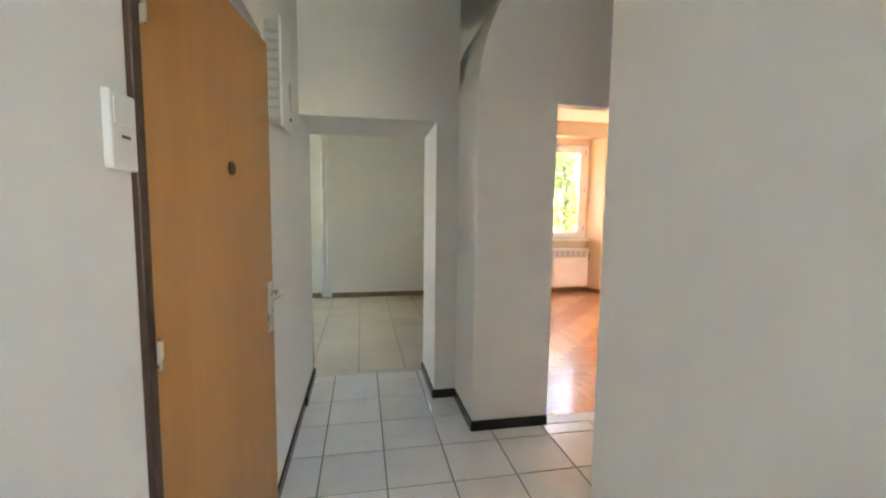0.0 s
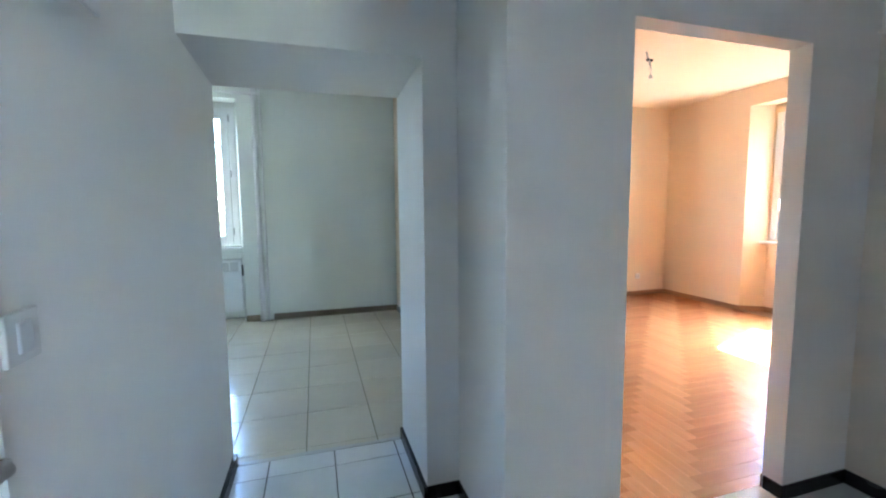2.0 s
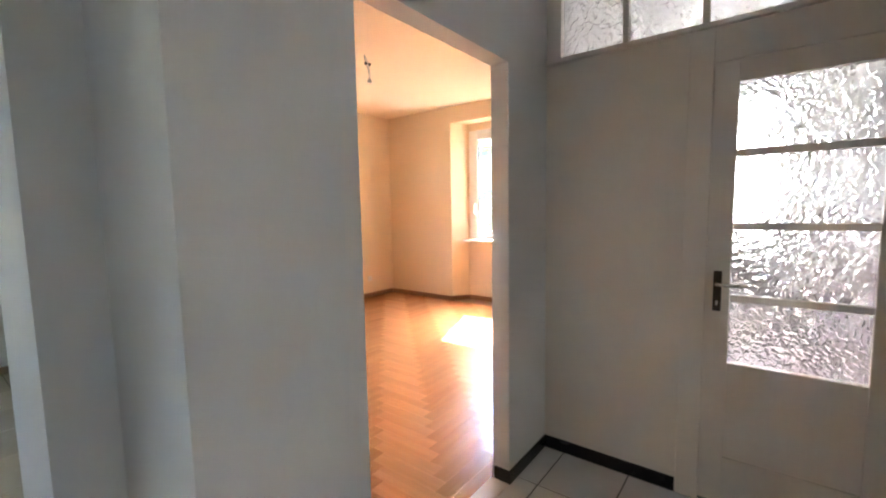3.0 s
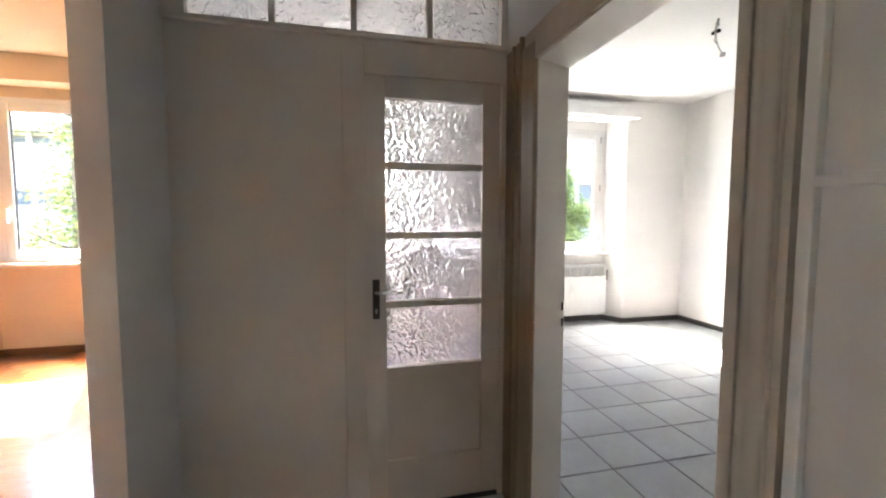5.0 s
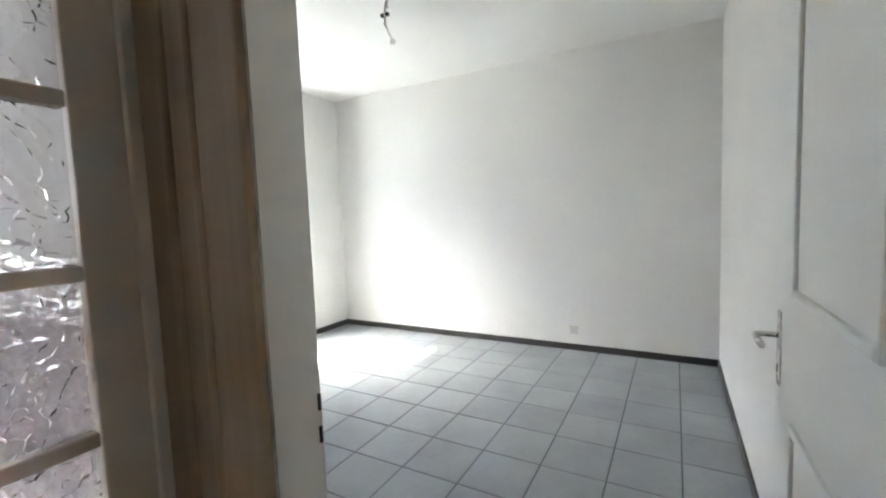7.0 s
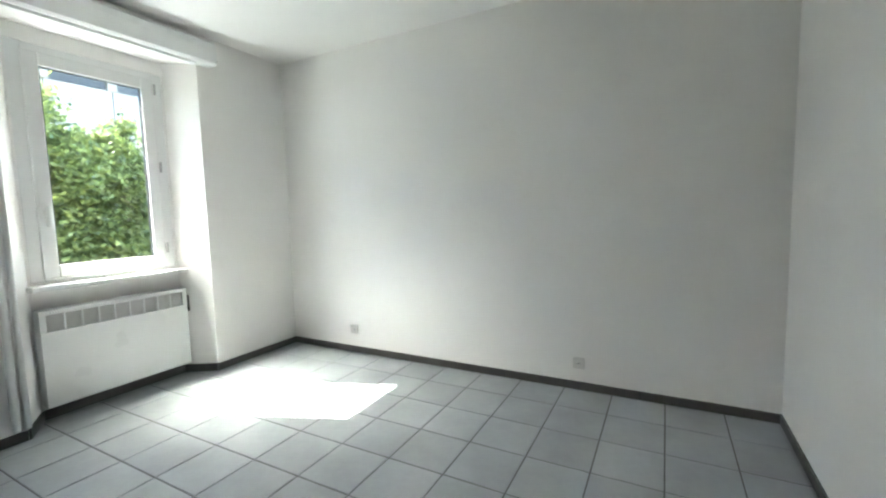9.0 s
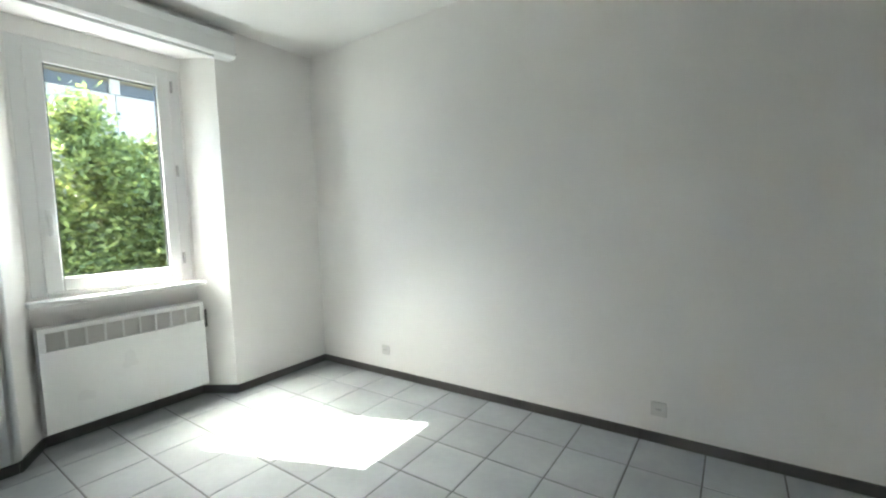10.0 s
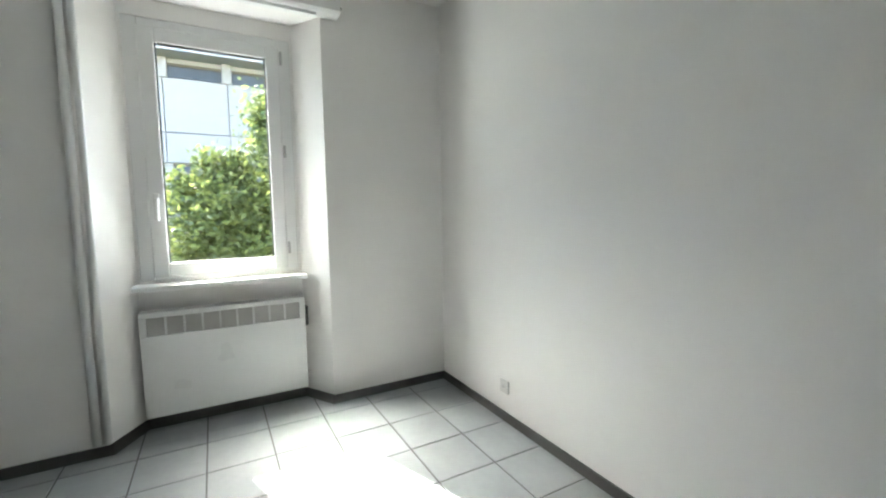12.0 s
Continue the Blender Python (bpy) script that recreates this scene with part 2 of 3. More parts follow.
def part(name, bm, mat, parent=None, label="", smooth=False):
    """Links a bmesh, given in world places, as one mesh object; under a thing or a part of it."""
    root = parent
    while root is not None and root.parent is not None:
        root = root.parent
    if root is not None:
        bmesh.ops.translate(bm, vec=-root.location, verts=bm.verts)
    bmesh.ops.recalc_face_normals(bm, faces=bm.faces)
    me = bpy.data.meshes.new(name)
    bm.to_mesh(me)
    bm.free()
    me.materials.append(mat)
    if smooth:
        me.shade_smooth()
    ob = new(name, me)
    if parent is not None:
        ob.parent = parent
    if label:
        ob["label"] = label
    return ob


def structure(name, bm, mat, label="", category=""):
    return tagged(part(name, bm, mat), label, category, "", "structure")


def box(x0, x1, y0, y1, z0, z1, bevel=0.0, bm=None, seg=2):
    out = bm or bmesh.new()
    v = [out.verts.new((x, y, z)) for z in (z0, z1) for y in (y0, y1) for x in (x0, x1)]
    fs = [out.faces.new([v[i] for i in q]) for q in ((0, 2, 3, 1), (4, 5, 7, 6), (0, 1, 5, 4), (2, 6, 7, 3), (0, 4, 6, 2), (1, 3, 7, 5))]
    if bevel:
        es = {e for f in fs for e in f.edges}
        bmesh.ops.bevel(out, geom=list(es), offset=bevel, segments=seg, affect="EDGES", profile=0.5)
    return out


def prism(points, z0, z1, bm=None):
    """A flat outline of (x, y) raised from z0 to z1."""
    out = bm or bmesh.new()
    lo, hi = [out.verts.new((x, y, z0)) for x, y in points], [out.verts.new((x, y, z1)) for x, y in points]
    out.faces.new(lo[::-1]), out.faces.new(hi)
    n = len(points)
    for i in range(n):
        out.faces.new((lo[i], lo[(i + 1) % n], hi[(i + 1) % n], hi[i]))
    return out


def extrude_xz(points, y0, y1, bm=None):
    out = bm or bmesh.new()
    lo, hi = [out.verts.new((x, y0, z)) for x, z in points], [out.verts.new((x, y1, z)) for x, z in points]
    out.faces.new(lo), out.faces.new(hi[::-1])
    n = len(points)
    for i in range(n):
        out.faces.new((lo[i], lo[(i + 1) % n], hi[(i + 1) % n], hi[i]))
    return out


def tube(points, radius, bm=None, sides=10):
    """A round rod or cable along a line of places."""
    out = bm or bmesh.new()
    pts = [Vector(p) for p in points]
    rings = []
    for i, p in enumerate(pts):
        d = (pts[min(i + 1, len(pts) - 1)] - pts[max(i - 1, 0)]).normalized()
        a = d.orthogonal().normalized() if not rings else (last - d * last.dot(d)).normalized()
        last = a
        c = d.cross(a)
        rings.append([out.verts.new(p + radius * (math.cos(k * math.tau / sides) * a + math.sin(k * math.tau / sides) * c)) for k in range(sides)])
    for r, s in zip(rings, rings[1:]):
        for k in range(sides):
            out.faces.new((r[k], r[(k + 1) % sides], s[(k + 1) % sides], s[k]))
    out.faces.new(rings[0][::-1]), out.faces.new(rings[-1])
    return out


def wall_mesh(axis, t0, t1, s0, s1, z0, z1, holes=()):
    """A wall whose thickness lies on axis from t0 to t1, that runs from s0 to s1, with holes (s0, s1, z0, z1) right through it."""
    ss = sorted({s0, s1, *[h[0] for h in holes], *[h[1] for h in holes]})
    zs = sorted({z0, z1, *[h[2] for h in holes], *[h[3] for h in holes]})
    bm = bmesh.new()
    made = {}

    def vert(t, s, z):
        k = (t, s, z)
        if k not in made:
            made[k] = bm.verts.new((t, s, z) if axis == "x" else (s, t, z))
        return made[k]

    def full(i, j):
        if not (0 <= i < len(ss) - 1 and 0 <= j < len(zs) - 1):
            return False
        s, z = (ss[i] + ss[i + 1]) / 2, (zs[j] + zs[j + 1]) / 2
        return not any(h[0] < s < h[1] and h[2] < z < h[3] for h in holes)

    for i in range(len(ss) - 1):
        for j in range(len(zs) - 1):
            if not full(i, j):
                continue
            a, b, c, d = ss[i], ss[i + 1], zs[j], zs[j + 1]
            for t in (t0, t1):
                bm.faces.new([vert(t, *p) for p in ((a, c), (b, c), (b, d), (a, d))])
            for ok, p, q in ((full(i - 1, j), (a, c), (a, d)), (full(i + 1, j), (b, c), (b, d)), (full(i, j - 1), (a, c), (b, c)), (full(i, j + 1), (a, d), (b, d))):
                if not ok:
                    bm.faces.new((vert(t0, *p), vert(t0, *q), vert(t1, *q), vert(t1, *p)))
    return bm


CEIL = 2.905

# ---- large structure ----
bm = wall_mesh("x", -0.70, -0.50, -1.6, 1.42, 0, CEIL, [(1.26, 1.42, 0, 2.13)])
structure("wall_hall_west", bm, PLASTER, "white plastered corridor wall beside the entrance door", "wall")
structure("wall_hall_west_far", wall_mesh("x", -0.70, -0.434, 1.42, 3.255, 0, CEIL, [(1.42, 2.21, 0, 2.13)]), PLASTER, "white plastered hall wall beyond the entrance door", "wall")
structure("wall_landing", box(-0.92, -0.86, 0.9, 2.5, 0, CEIL), PLASTER, "plain plastered wall behind the entrance door", "wall")
# unseen recess and opening, added so the fill lamp misses the near east wall
structure("wall_fill_recess", box(1.0, 1.10, -1.6, 0.35, 0, CEIL), PLASTER, "unseen plain wall of a recess added to steer the fill light", "wall")
structure("wall_corridor_south", wall_mesh("y", -1.8, -1.6, -0.70, 1.10, 0, CEIL, [(0.57, 0.96, 0.98, 2.42)]), PLASTER, "unseen end wall of the corridor with an opening added for fill light", "wall")
structure("wall_corridor_east", prism([(0.495, 0.35), (1.08, 0.35), (1.08, 0.50), (0.80, 0.50), (0.80, 1.30), (0.66, 1.30), (0.495, 1.10)], 0, CEIL), PLASTER, "white plastered corridor wall in shade", "wall")
structure("wall_hall_south", wall_mesh("y", 1.155, 1.305, 0.80, 5.42, 0, CEIL, [(1.30, 2.235, 0, 2.06)]), PLASTER, "white hall wall with a doorway to the tiled bedroom", "wall")
bm = wall_mesh("y", 3.255, 3.835, -2.9, 0.66, 0, CEIL, [(-0.434, 0.50, 0, 2.005)])
for v in bm.verts:
    if v.co.y < 3.3 and abs(v.co.z - 2.005) < 0.001:
        v.co.z = 2.033
structure("wall_room_a_south", bm, PLASTER, "thick white wall with a deep square doorway", "wall")
# the pier beside the parquet room, whose edge bends away towards the ceiling
pier = [(1.17, 0), (1.17, CEIL), (0.66 + 0.43 * 0.805 ** 2, CEIL)]
pier += [(0.66 + 0.43 * (z - 2.1) ** 2, z) for z in (2.75, 2.6, 2.45, 2.3, 2.2, 2.1)] + [(0.66, 0)]
structure("wall_pier", extrude_xz(pier, 2.747, 3.835), PLASTER, "white plastered pier with a bent upper edge", "wall")
structure("wall_room_b_south", wall_mesh("y", 2.747, 2.84, 1.17, 5.42, 0, CEIL, [(1.1699, 2.095, 0, 2.072)]), PLASTER, "thin white wall with an open doorway to the parquet room", "wall")
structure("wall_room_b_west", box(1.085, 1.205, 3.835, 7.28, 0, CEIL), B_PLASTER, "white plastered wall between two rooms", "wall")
structure("wall_room_a_west", box(-2.9, -2.7, 3.835, 7.55, 0, CEIL), PLASTER, "white plastered side wall", "wall")
structure("wall_room_c_west", box(1.10, 1.24, -2.43, 1.155, 0, CEIL), PLASTER, "white plastered bedroom wall", "wall")
structure("wall_room_c_south", box(1.10, 5.88, -2.63, -2.43, 0, CEIL), PLASTER, "long white plastered bedroom wall", "wall")
structure("ceiling", box(-2.9, 5.88, -2.63, 7.55, CEIL, CEIL + 0.2), CEILING, "white painted ceiling", "ceiling")
structure("ceiling_room_b", box(1.205, 5.42, 2.84, 6.82, CEIL - 0.008, CEIL - 0.001), B_CEILING, "parquet room ceiling with the floor's warm bounce in its colour", "ceiling")
structure("floor_screed", box(-2.9, 5.88, -2.63, 7.55, -0.25, -0.02), GROUT, "grey screed under the floors", "floor")

EAST = Matrix(((0, 1, 0, 0), (-1, 0, 0, 0), (0, 0, 1, 0), (0, 0, 0, 1)))
NORTH = Matrix.Identity(4)


def window_wall(name, m, s0, s1, nf=0.638, nb=0.49, top=2.66, sill=0.95, head=2.555, label="white outer wall with a deep window niche", mat=PLASTER):
    """An outer wall with a splayed niche down to the floor and the window's opening at its back; m sets its inner face at the niche's middle."""
    bm = wall_mesh("y", 0, 0.24, s0, s1, 0, CEIL, [(-nf, nf, 0, top)])
    lower = wall_mesh("y", 0.24, 0.46, s0, s1, 0, CEIL, [(-0.475, 0.475, sill, head)])
    me = bpy.data.meshes.new("t")
    lower.to_mesh(me)
    lower.free()
    bm.from_mesh(me)
    bpy.data.meshes.remove(me)
    for s in (-1, 1):
        prism([(s * nf, 0.0), (s * nf, 0.238), (s * nb, 0.238)], 0, top, bm)
    bmesh.ops.transform(bm, matrix=m, verts=bm.verts)
    return structure(name, bm, mat, label, "wall")


M_C, M_BE = Matrix.Translation((5.42, -0.893, 0)) @ EAST, Matrix.Translation((5.42, 4.90, 0)) @ EAST
M_BN, M_A = Matrix.Translation((3.39, 6.82, 0)), Matrix.Translation((-1.36, 7.08, 0))
M_BATH = Matrix.Translation((5.42, 2.03, 0)) @ EAST
window_wall("wall_room_c_east", M_C, -2.048, 1.537)
window_wall("wall_room_b_east", M_BE, -2.38, 2.06, mat=B_PLASTER, label="outer wall with the floor's warm bounce in its colour and a deep window niche")
window_wall("wall_room_b_north", M_BN, -2.185, 2.03, mat=B_PLASTER, label="outer wall with the floor's warm bounce in its colour and a deep window niche")
window_wall("wall_room_a_north", M_A, -1.34, 2.445, nf=0.54, top=2.72, head=2.655, mat=A_PLASTER)
window_wall("wall_bath_east", M_BATH, -0.81, 0.725, nf=0.60)


# ---- windows ----
def moved(bm, m):
    bmesh.ops.transform(bm, matrix=m, verts=bm.verts)
    return bm


def ring(u0, u1, z0, z1, band, w0, w1, bevel=0.006):
    """Four bars round an opening, as one mesh."""
    bm = bmesh.new()
    for a in ((u0, u0 + band, z0, z1), (u1 - band, u1, z0, z1), (u0 + band, u1 - band, z0, z0 + band), (u0 + band, u1 - band, z1 - band, z1)):
        box(a[0], a[1], w0, w1, a[2], a[3], bevel, bm)
    return bm


def window_unit(name, m, sill=0.95, head=2.555, label="white plastic casement window, closed, with a clear pane"):
    o = m.translation
    win = thing(name, o, label, "window", "", "structure")
    win["group"] = "casement windows"
    fr = part("window_frame", moved(ring(-0.475, 0.475, sill, head, 0.08, 0.245, 0.315), m), WHITE_PVC, win)
    sash = part("sash", moved(ring(-0.402, 0.402, sill + 0.022, head - 0.05, 0.088, 0.232, 0.285, 0.008), m), WHITE_PVC, win)
    part("gasket", moved(ring(-0.320, 0.320, sill + 0.102, head - 0.130, 0.014, 0.247, 0.273, 0), m), BLACK, sash, "black rubber gasket")
    pane = part("pane", moved(box(-0.314, 0.314, 0.259, 0.265, sill + 0.108, head - 0.136), m), GLASS, win, "clear glass pane")
    pane.visible_shadow = False
    hb = box(-0.374, -0.342, 0.218, 0.233, 1.42, 1.50, 0.006)
    hp = part("handle_plate", moved(hb, m), WHITE_PVC, sash)
    part("handle", moved(box(-0.371, -0.345, 0.180, 0.220, 1.33, 1.47, 0.008), m), WHITE_PVC, sash, "white lever handle pointing down")
    for z in (sill + 0.13, (sill + head) / 2, head - 0.17):
        part("hinge", moved(tube([(0.412, 0.228, z), (0.412, 0.228, z + 0.085)], 0.009), m), GREY_METAL, win, "small hinge")
    part("window_sill", moved(box(-0.51, 0.51, 0.115, 0.245, sill - 0.048, sill - 0.016, 0.006), m), WHITE_PVC, win, "white window board")
    return win


window_unit("window_1", M_C)
window_unit("window_2", M_BE)
window_unit("window_3", M_BN)
window_unit("window_4", M_A, 0.95, 2.655)
# unseen window assumed behind the partition; its hammered pane is added against the sun
bw = window_unit("window_5", M_BATH, label="unseen white casement window whose hammered pane keeps out the sun")
for o in bw.children:
    if o.name.startswith("pane"):
        o.data.materials[0], o.visible_shadow, o["label"] = PATTERN, True, "hammered glass pane"


def convector(m, label):
    """A flat wall heater with a slotted grille along its top."""
    h = thing("convector_heater", m @ Vector((0, 0.16, 0.106)), label, "heater", "convector heaters")
    part("body", moved(box(-0.486, 0.486, 0.135, 0.225, 0.106, 0.622, 0.005), m), WHITE_METAL, h)
    part("top_rail", moved(box(-0.486, 0.486, 0.135, 0.225, 0.738, 0.770, 0.005), m), WHITE_METAL, h)
    for s in (-1, 1):
        part("side_rail", moved(box(s * 0.468 - 0.018, s * 0.468 + 0.018, 0.135, 0.225, 0.622, 0.738, 0.002), m), WHITE_METAL, h)
    part("grille_back", moved(box(-0.45, 0.45, 0.158, 0.222, 0.622, 0.738), m), GREY_METAL, h, "grey inside behind the slots")
    for k in range(9):
        u = -0.45 + 0.1 * k
        if k:
            part("grille_bar", moved(box(u - 0.006, u + 0.006, 0.136, 0.158, 0.622, 0.738), m), WHITE_METAL, h)
        for j in range(9):
            z = 0.630 + 0.0125 * j
            part("slat", moved(box(u + 0.006, u + 0.094, 0.142, 0.157, z, z + 0.0065), m), PLATE, h)
    part("thermostat", moved(box(0.486, 0.508, 0.138, 0.18, 0.56, 0.70, 0.004), m), BLACK, h, "black thermostat dial cover")
    for s in (-1, 1):
        part("bracket", moved(box(s * 0.3 - 0.02, s * 0.3 + 0.02, 0.22, 0.241, 0.25, 0.55), m), GREY_METAL, h)
    return h


convector(M_C, "white electric convector heater under the bedroom window")
convector(M_BN, "white electric convector heater in the window niche of the parquet room")
convector(M_A, "white electric convector heater under the kitchen window")

# curtain box over the bedroom niche
cb = thing("curtain_box", (5.36, -0.893, 2.665), "white curtain box fixed above the window niche", "curtain box")
prof = [(0, 2.652), (-0.10, 2.652), (-0.118, 2.667), (-0.122, 2.77), (-0.112, 2.825), (-0.09, 2.842), (0, 2.842)]
bm = bmesh.new()
lo, hi = [bm.verts.new((-0.745, w, z)) for w, z in prof], [bm.verts.new((0.748, w, z)) for w, z in prof]
bm.faces.new(lo), bm.faces.new(hi[::-1])
for i in range(len(prof)):
    bm.faces.new((lo[i], lo[(i + 1) % len(prof)], hi[(i + 1) % len(prof)], hi[i]))
part("body", moved(bm, M_C), WHITE_PVC, cb)
part("screw", moved(tube([(0.747, -0.10, 2.69), (0.756, -0.10, 2.69)], 0.012), M_C), BRONZE, cb, "dark end screw")
part("rail", moved(box(-0.60, 0.60, -0.075, -0.03, 2.632, 2.6535, 0.003), M_C), WHITE_PVC, cb)

# pair of pipes by the bedroom niche
for y, r in ((-0.252, 0.017), (-0.200, 0.021)):
    p = thing("riser_pipe", (5.392, y, 0.085), "white painted vertical pipe beside the window niche", "pipe", "riser pipes")
    part("pipe", tube([(5.392, y, 0.085), (5.392, y, CEIL)], r, sides=16), WHITE_METAL, p, smooth=True)
    for z in (0.6, 1.9):
        part("clip", box(5.396, 5.42, y - 0.008, y + 0.008, z, z + 0.02), WHITE_METAL, p)

# ---- partition with the glazed door ----
X = 2.528
pt = structure("wall_partition", wall_mesh("x", X, X + 0.045, 1.305, 2.747, 0, CEIL, [(1.325, 1.985, 0, 2.02), (1.336, 2.668, 2.185, 2.72)]), WHITE_WOOD, "cream painted wooden partition with a glazed strip above", "partition")
part("casing", box(X - 0.018, X, 1.972, 2.068, 0, 2.15, 0.004), WHITE_WOOD, pt)
part("header", box(X - 0.016, X, 1.31, 1.972, 2.003, 2.15, 0.004), WHITE_WOOD, pt)
part("casing", box(X - 0.018, X, 1.306, 1.338, 0, 2.003, 0.003), WHITE_WOOD, pt)
part("ledge", box(X - 0.03, X, 1.306, 2.745, 2.152, 2.170, 0.005), WHITE_WOOD, pt)
ys = [1.336, 1.676, 2.012, 2.345, 2.668]
for y in ys[1:-1]:
    part("mullion", box(X + 0.002, X + 0.043, y - 0.014, y + 0.014, 2.185, 2.72, 0.004), WHITE_WOOD, pt)
for a, b in zip(ys, ys[1:]):
    pane = part("pane", box(X + 0.016, X + 0.021, a + 0.010, b - 0.010, 2.187, 2.718), PATTERN, pt, "hammered glass light")
    pane.visible_shadow = False

gd = thing("door_1", (X, 1.655, 0), "cream painted door with four hammered glass panes, closed", "door", "", "structure")
D0, D1 = X + 0.001, X + 0.042
pz = [(0.684, 0.966), (0.996, 1.284), (1.314, 1.600), (1.631, 1.913)]
for a, b in ((1.329, 1.424), (1.881, 1.981)):
    part("stile", box(D0, D1, a, b, 0.012, 2.012, 0.003), WHITE_WOOD, gd)
part("top_rail", box(D0, D1, 1.424, 1.881, 1.913, 2.012, 0.003), WHITE_WOOD, gd)
part("lock_rail", box(D0, D1, 1.424, 1.881, 0.565, 0.684, 0.003), WHITE_WOOD, gd)
part("bottom_rail", box(D0, D1, 1.424, 1.881, 0.012, 0.235, 0.003), WHITE_WOOD, gd)
part("panel", box(D0 + 0.012, D1 - 0.012, 1.42, 1.885, 0.235, 0.565), WHITE_WOOD, gd)
for (a, b), (c, d) in zip(pz, pz[1:]):
    part("glazing_bar", box(D0 + 0.003, D1 - 0.003, 1.424, 1.881, b, c, 0.004), WHITE_WOOD, gd)
for a, b in pz:
    pane = part("pane", box(X + 0.020, X + 0.025, 1.422, 1.883, a - 0.004, b + 0.004), PATTERN, gd, "hammered glass pane")
    pane.visible_shadow = False


def lever(parent, plate, mat, knob_mat=None):
    """A lever handle on a long back plate: (plate box), then the lever's line."""
    pl, ln, hole = plate
    bp = part("back_plate", box(*pl, 0.002), mat, parent, "long handle back plate")
    part("lever", tube(ln, 0.008, sides=12), knob_mat or mat, bp, "lever handle", smooth=True)
    part("keyhole", box(*hole), CHROME if mat is BRONZE else BLACK, bp)


lever(gd, ((X - 0.004, X + 0.004, 1.912, 1.944, 0.918, 1.100), [(X - 0.003, 1.928, 1.045), (X - 0.045, 1.928, 1.045), (X - 0.052, 1.918, 1.045), (X - 0.052, 1.83, 1.047), (X - 0.050, 1.812, 1.045)], (X - 0.006, X - 0.004, 1.924, 1.932, 0.945, 0.965)), BRONZE, CHROME)

# ---- bedroom doorway ----
cs = thing("door_frame", (1.70, 1.305, 0), "cream moulded wooden door frame of the bedroom, shade painted into its casings", "door frame", "", "structure")
part("jamb", prism([(2.17, 1.318), (2.235, 1.150), (2.262, 1.150), (2.262, 1.318)], 0, 2.05), WHITE_WOOD, cs)
part("jamb", prism([(1.300, 1.318), (1.330, 1.150), (1.27, 1.150), (1.27, 1.318)], 0, 2.05), WHITE_WOOD, cs)
part("head", prism([(1.300, 1.318), (1.330, 1.150), (2.235, 1.150), (2.17, 1.318)], 1.997, 2.05), WHITE_WOOD, cs)
# this side wears the copy with the deeper shade in its colour
part("casing", box(2.178, 2.30, 1.306, 1.334, 0, 2.075, 0.006), SHADED_CASING, cs)
part("bead", box(2.30, 2.316, 1.306, 1.340, 0, 2.135, 0.006), SHADED_CASING, cs)
part("casing_band", box(2.316, 2.40, 1.306, 1.320, 0, 2.135, 0.004), SHADED_CASING, cs)
part("bead", box(2.40, 2.418, 1.306, 1.330, 0, 2.135, 0.006), SHADED_CASING, cs)
part("casing_band", box(2.418, 2.508, 1.306, 1.316, 0, 2.135, 0.003), SHADED_CASING, cs)
# moulded casing on the cupboard's side: a fascia, a round bead, a cove, a second bead and a flat


def arc_strip(x0, x1, edge, mid, n=8):
    """The outline of an upright strip whose face swells or hollows between its edges."""
    face = [(x0 + (x1 - x0) * k / n, 1.306 + edge + (mid - edge) * math.sin(math.pi * k / n)) for k in range(n + 1)]
    return [(x1, 1.306), (x0, 1.306)] + face


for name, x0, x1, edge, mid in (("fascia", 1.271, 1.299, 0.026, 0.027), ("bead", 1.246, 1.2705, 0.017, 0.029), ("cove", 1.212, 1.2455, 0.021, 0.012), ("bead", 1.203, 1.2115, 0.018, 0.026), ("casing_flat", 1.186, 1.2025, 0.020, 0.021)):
    part(name, prism(arc_strip(x0, x1, edge, mid), 0, 2.135), LIT_CASING, cs)
part("casing", box(1.299, 2.178, 1.306, 1.334, 2.000, 2.075, 0.006), LIT_CASING, cs)
part("casing_band", box(1.299, 2.30, 1.306, 1.322, 2.075, 2.135, 0.005), LIT_CASING, cs)
for z in (0.915, 0.985):
    part("strike_plate", prism([(2.2255, 1.158), (2.2235, 1.163), (2.230, 1.1665), (2.2345, 1.158)], z, z + 0.035), BLACK, cs, "dark strike hole")
# bedroom door, swung open against the west wall
cd = thing("door_2", (1.31, 1.15, 0), "white painted panelled door standing open into the bedroom", "door", "", "structure")
part("leaf", box(1.293, 1.333, 0.36, 1.146, 0.012, 2.02, 0.004), DOOR_WHITE, cd)
for z0, z1 in ((0.16, 0.86), (1.16, 1.86)):
    part("panel_moulding", moved(ring(0.545, 1.03, z0, z1, 0.022, -0.0075, 0.0075, 0.004), Matrix.Translation((1.335, 0, 0)) @ Matrix(((0, 1, 0, 0), (1, 0, 0, 0), (0, 0, 1, 0), (0, 0, 0, 1)))), DOOR_WHITE, cd)
lever(cd, ((1.333, 1.338, 0.385, 0.420, 0.90, 1.10), [(1.337, 0.402, 1.035), (1.383, 0.402, 1.035), (1.390, 0.412, 1.035), (1.390, 0.52, 1.035)], (1.338, 1.340, 0.398, 0.406, 0.935, 0.955)), CHROME)
part("edge_plate", box(1.304, 1.322, 0.3585, 0.362, 0.88, 1.12), CHROME, cd)

# panelled cupboard front beside the doorway
cp = thing("built_in_cupboard", (0.98, 1.31, 0), "cream painted built-in cupboard front with two panels", "cupboard")
part("panel", box(0.81, 1.146, 1.306, 1.316, 0, CEIL), WHITE_WOOD, cp)
part("rail", box(0.81, 1.1455, 1.316, 1.336, 1.425, 1.445, 0.003), WHITE_WOOD, cp)
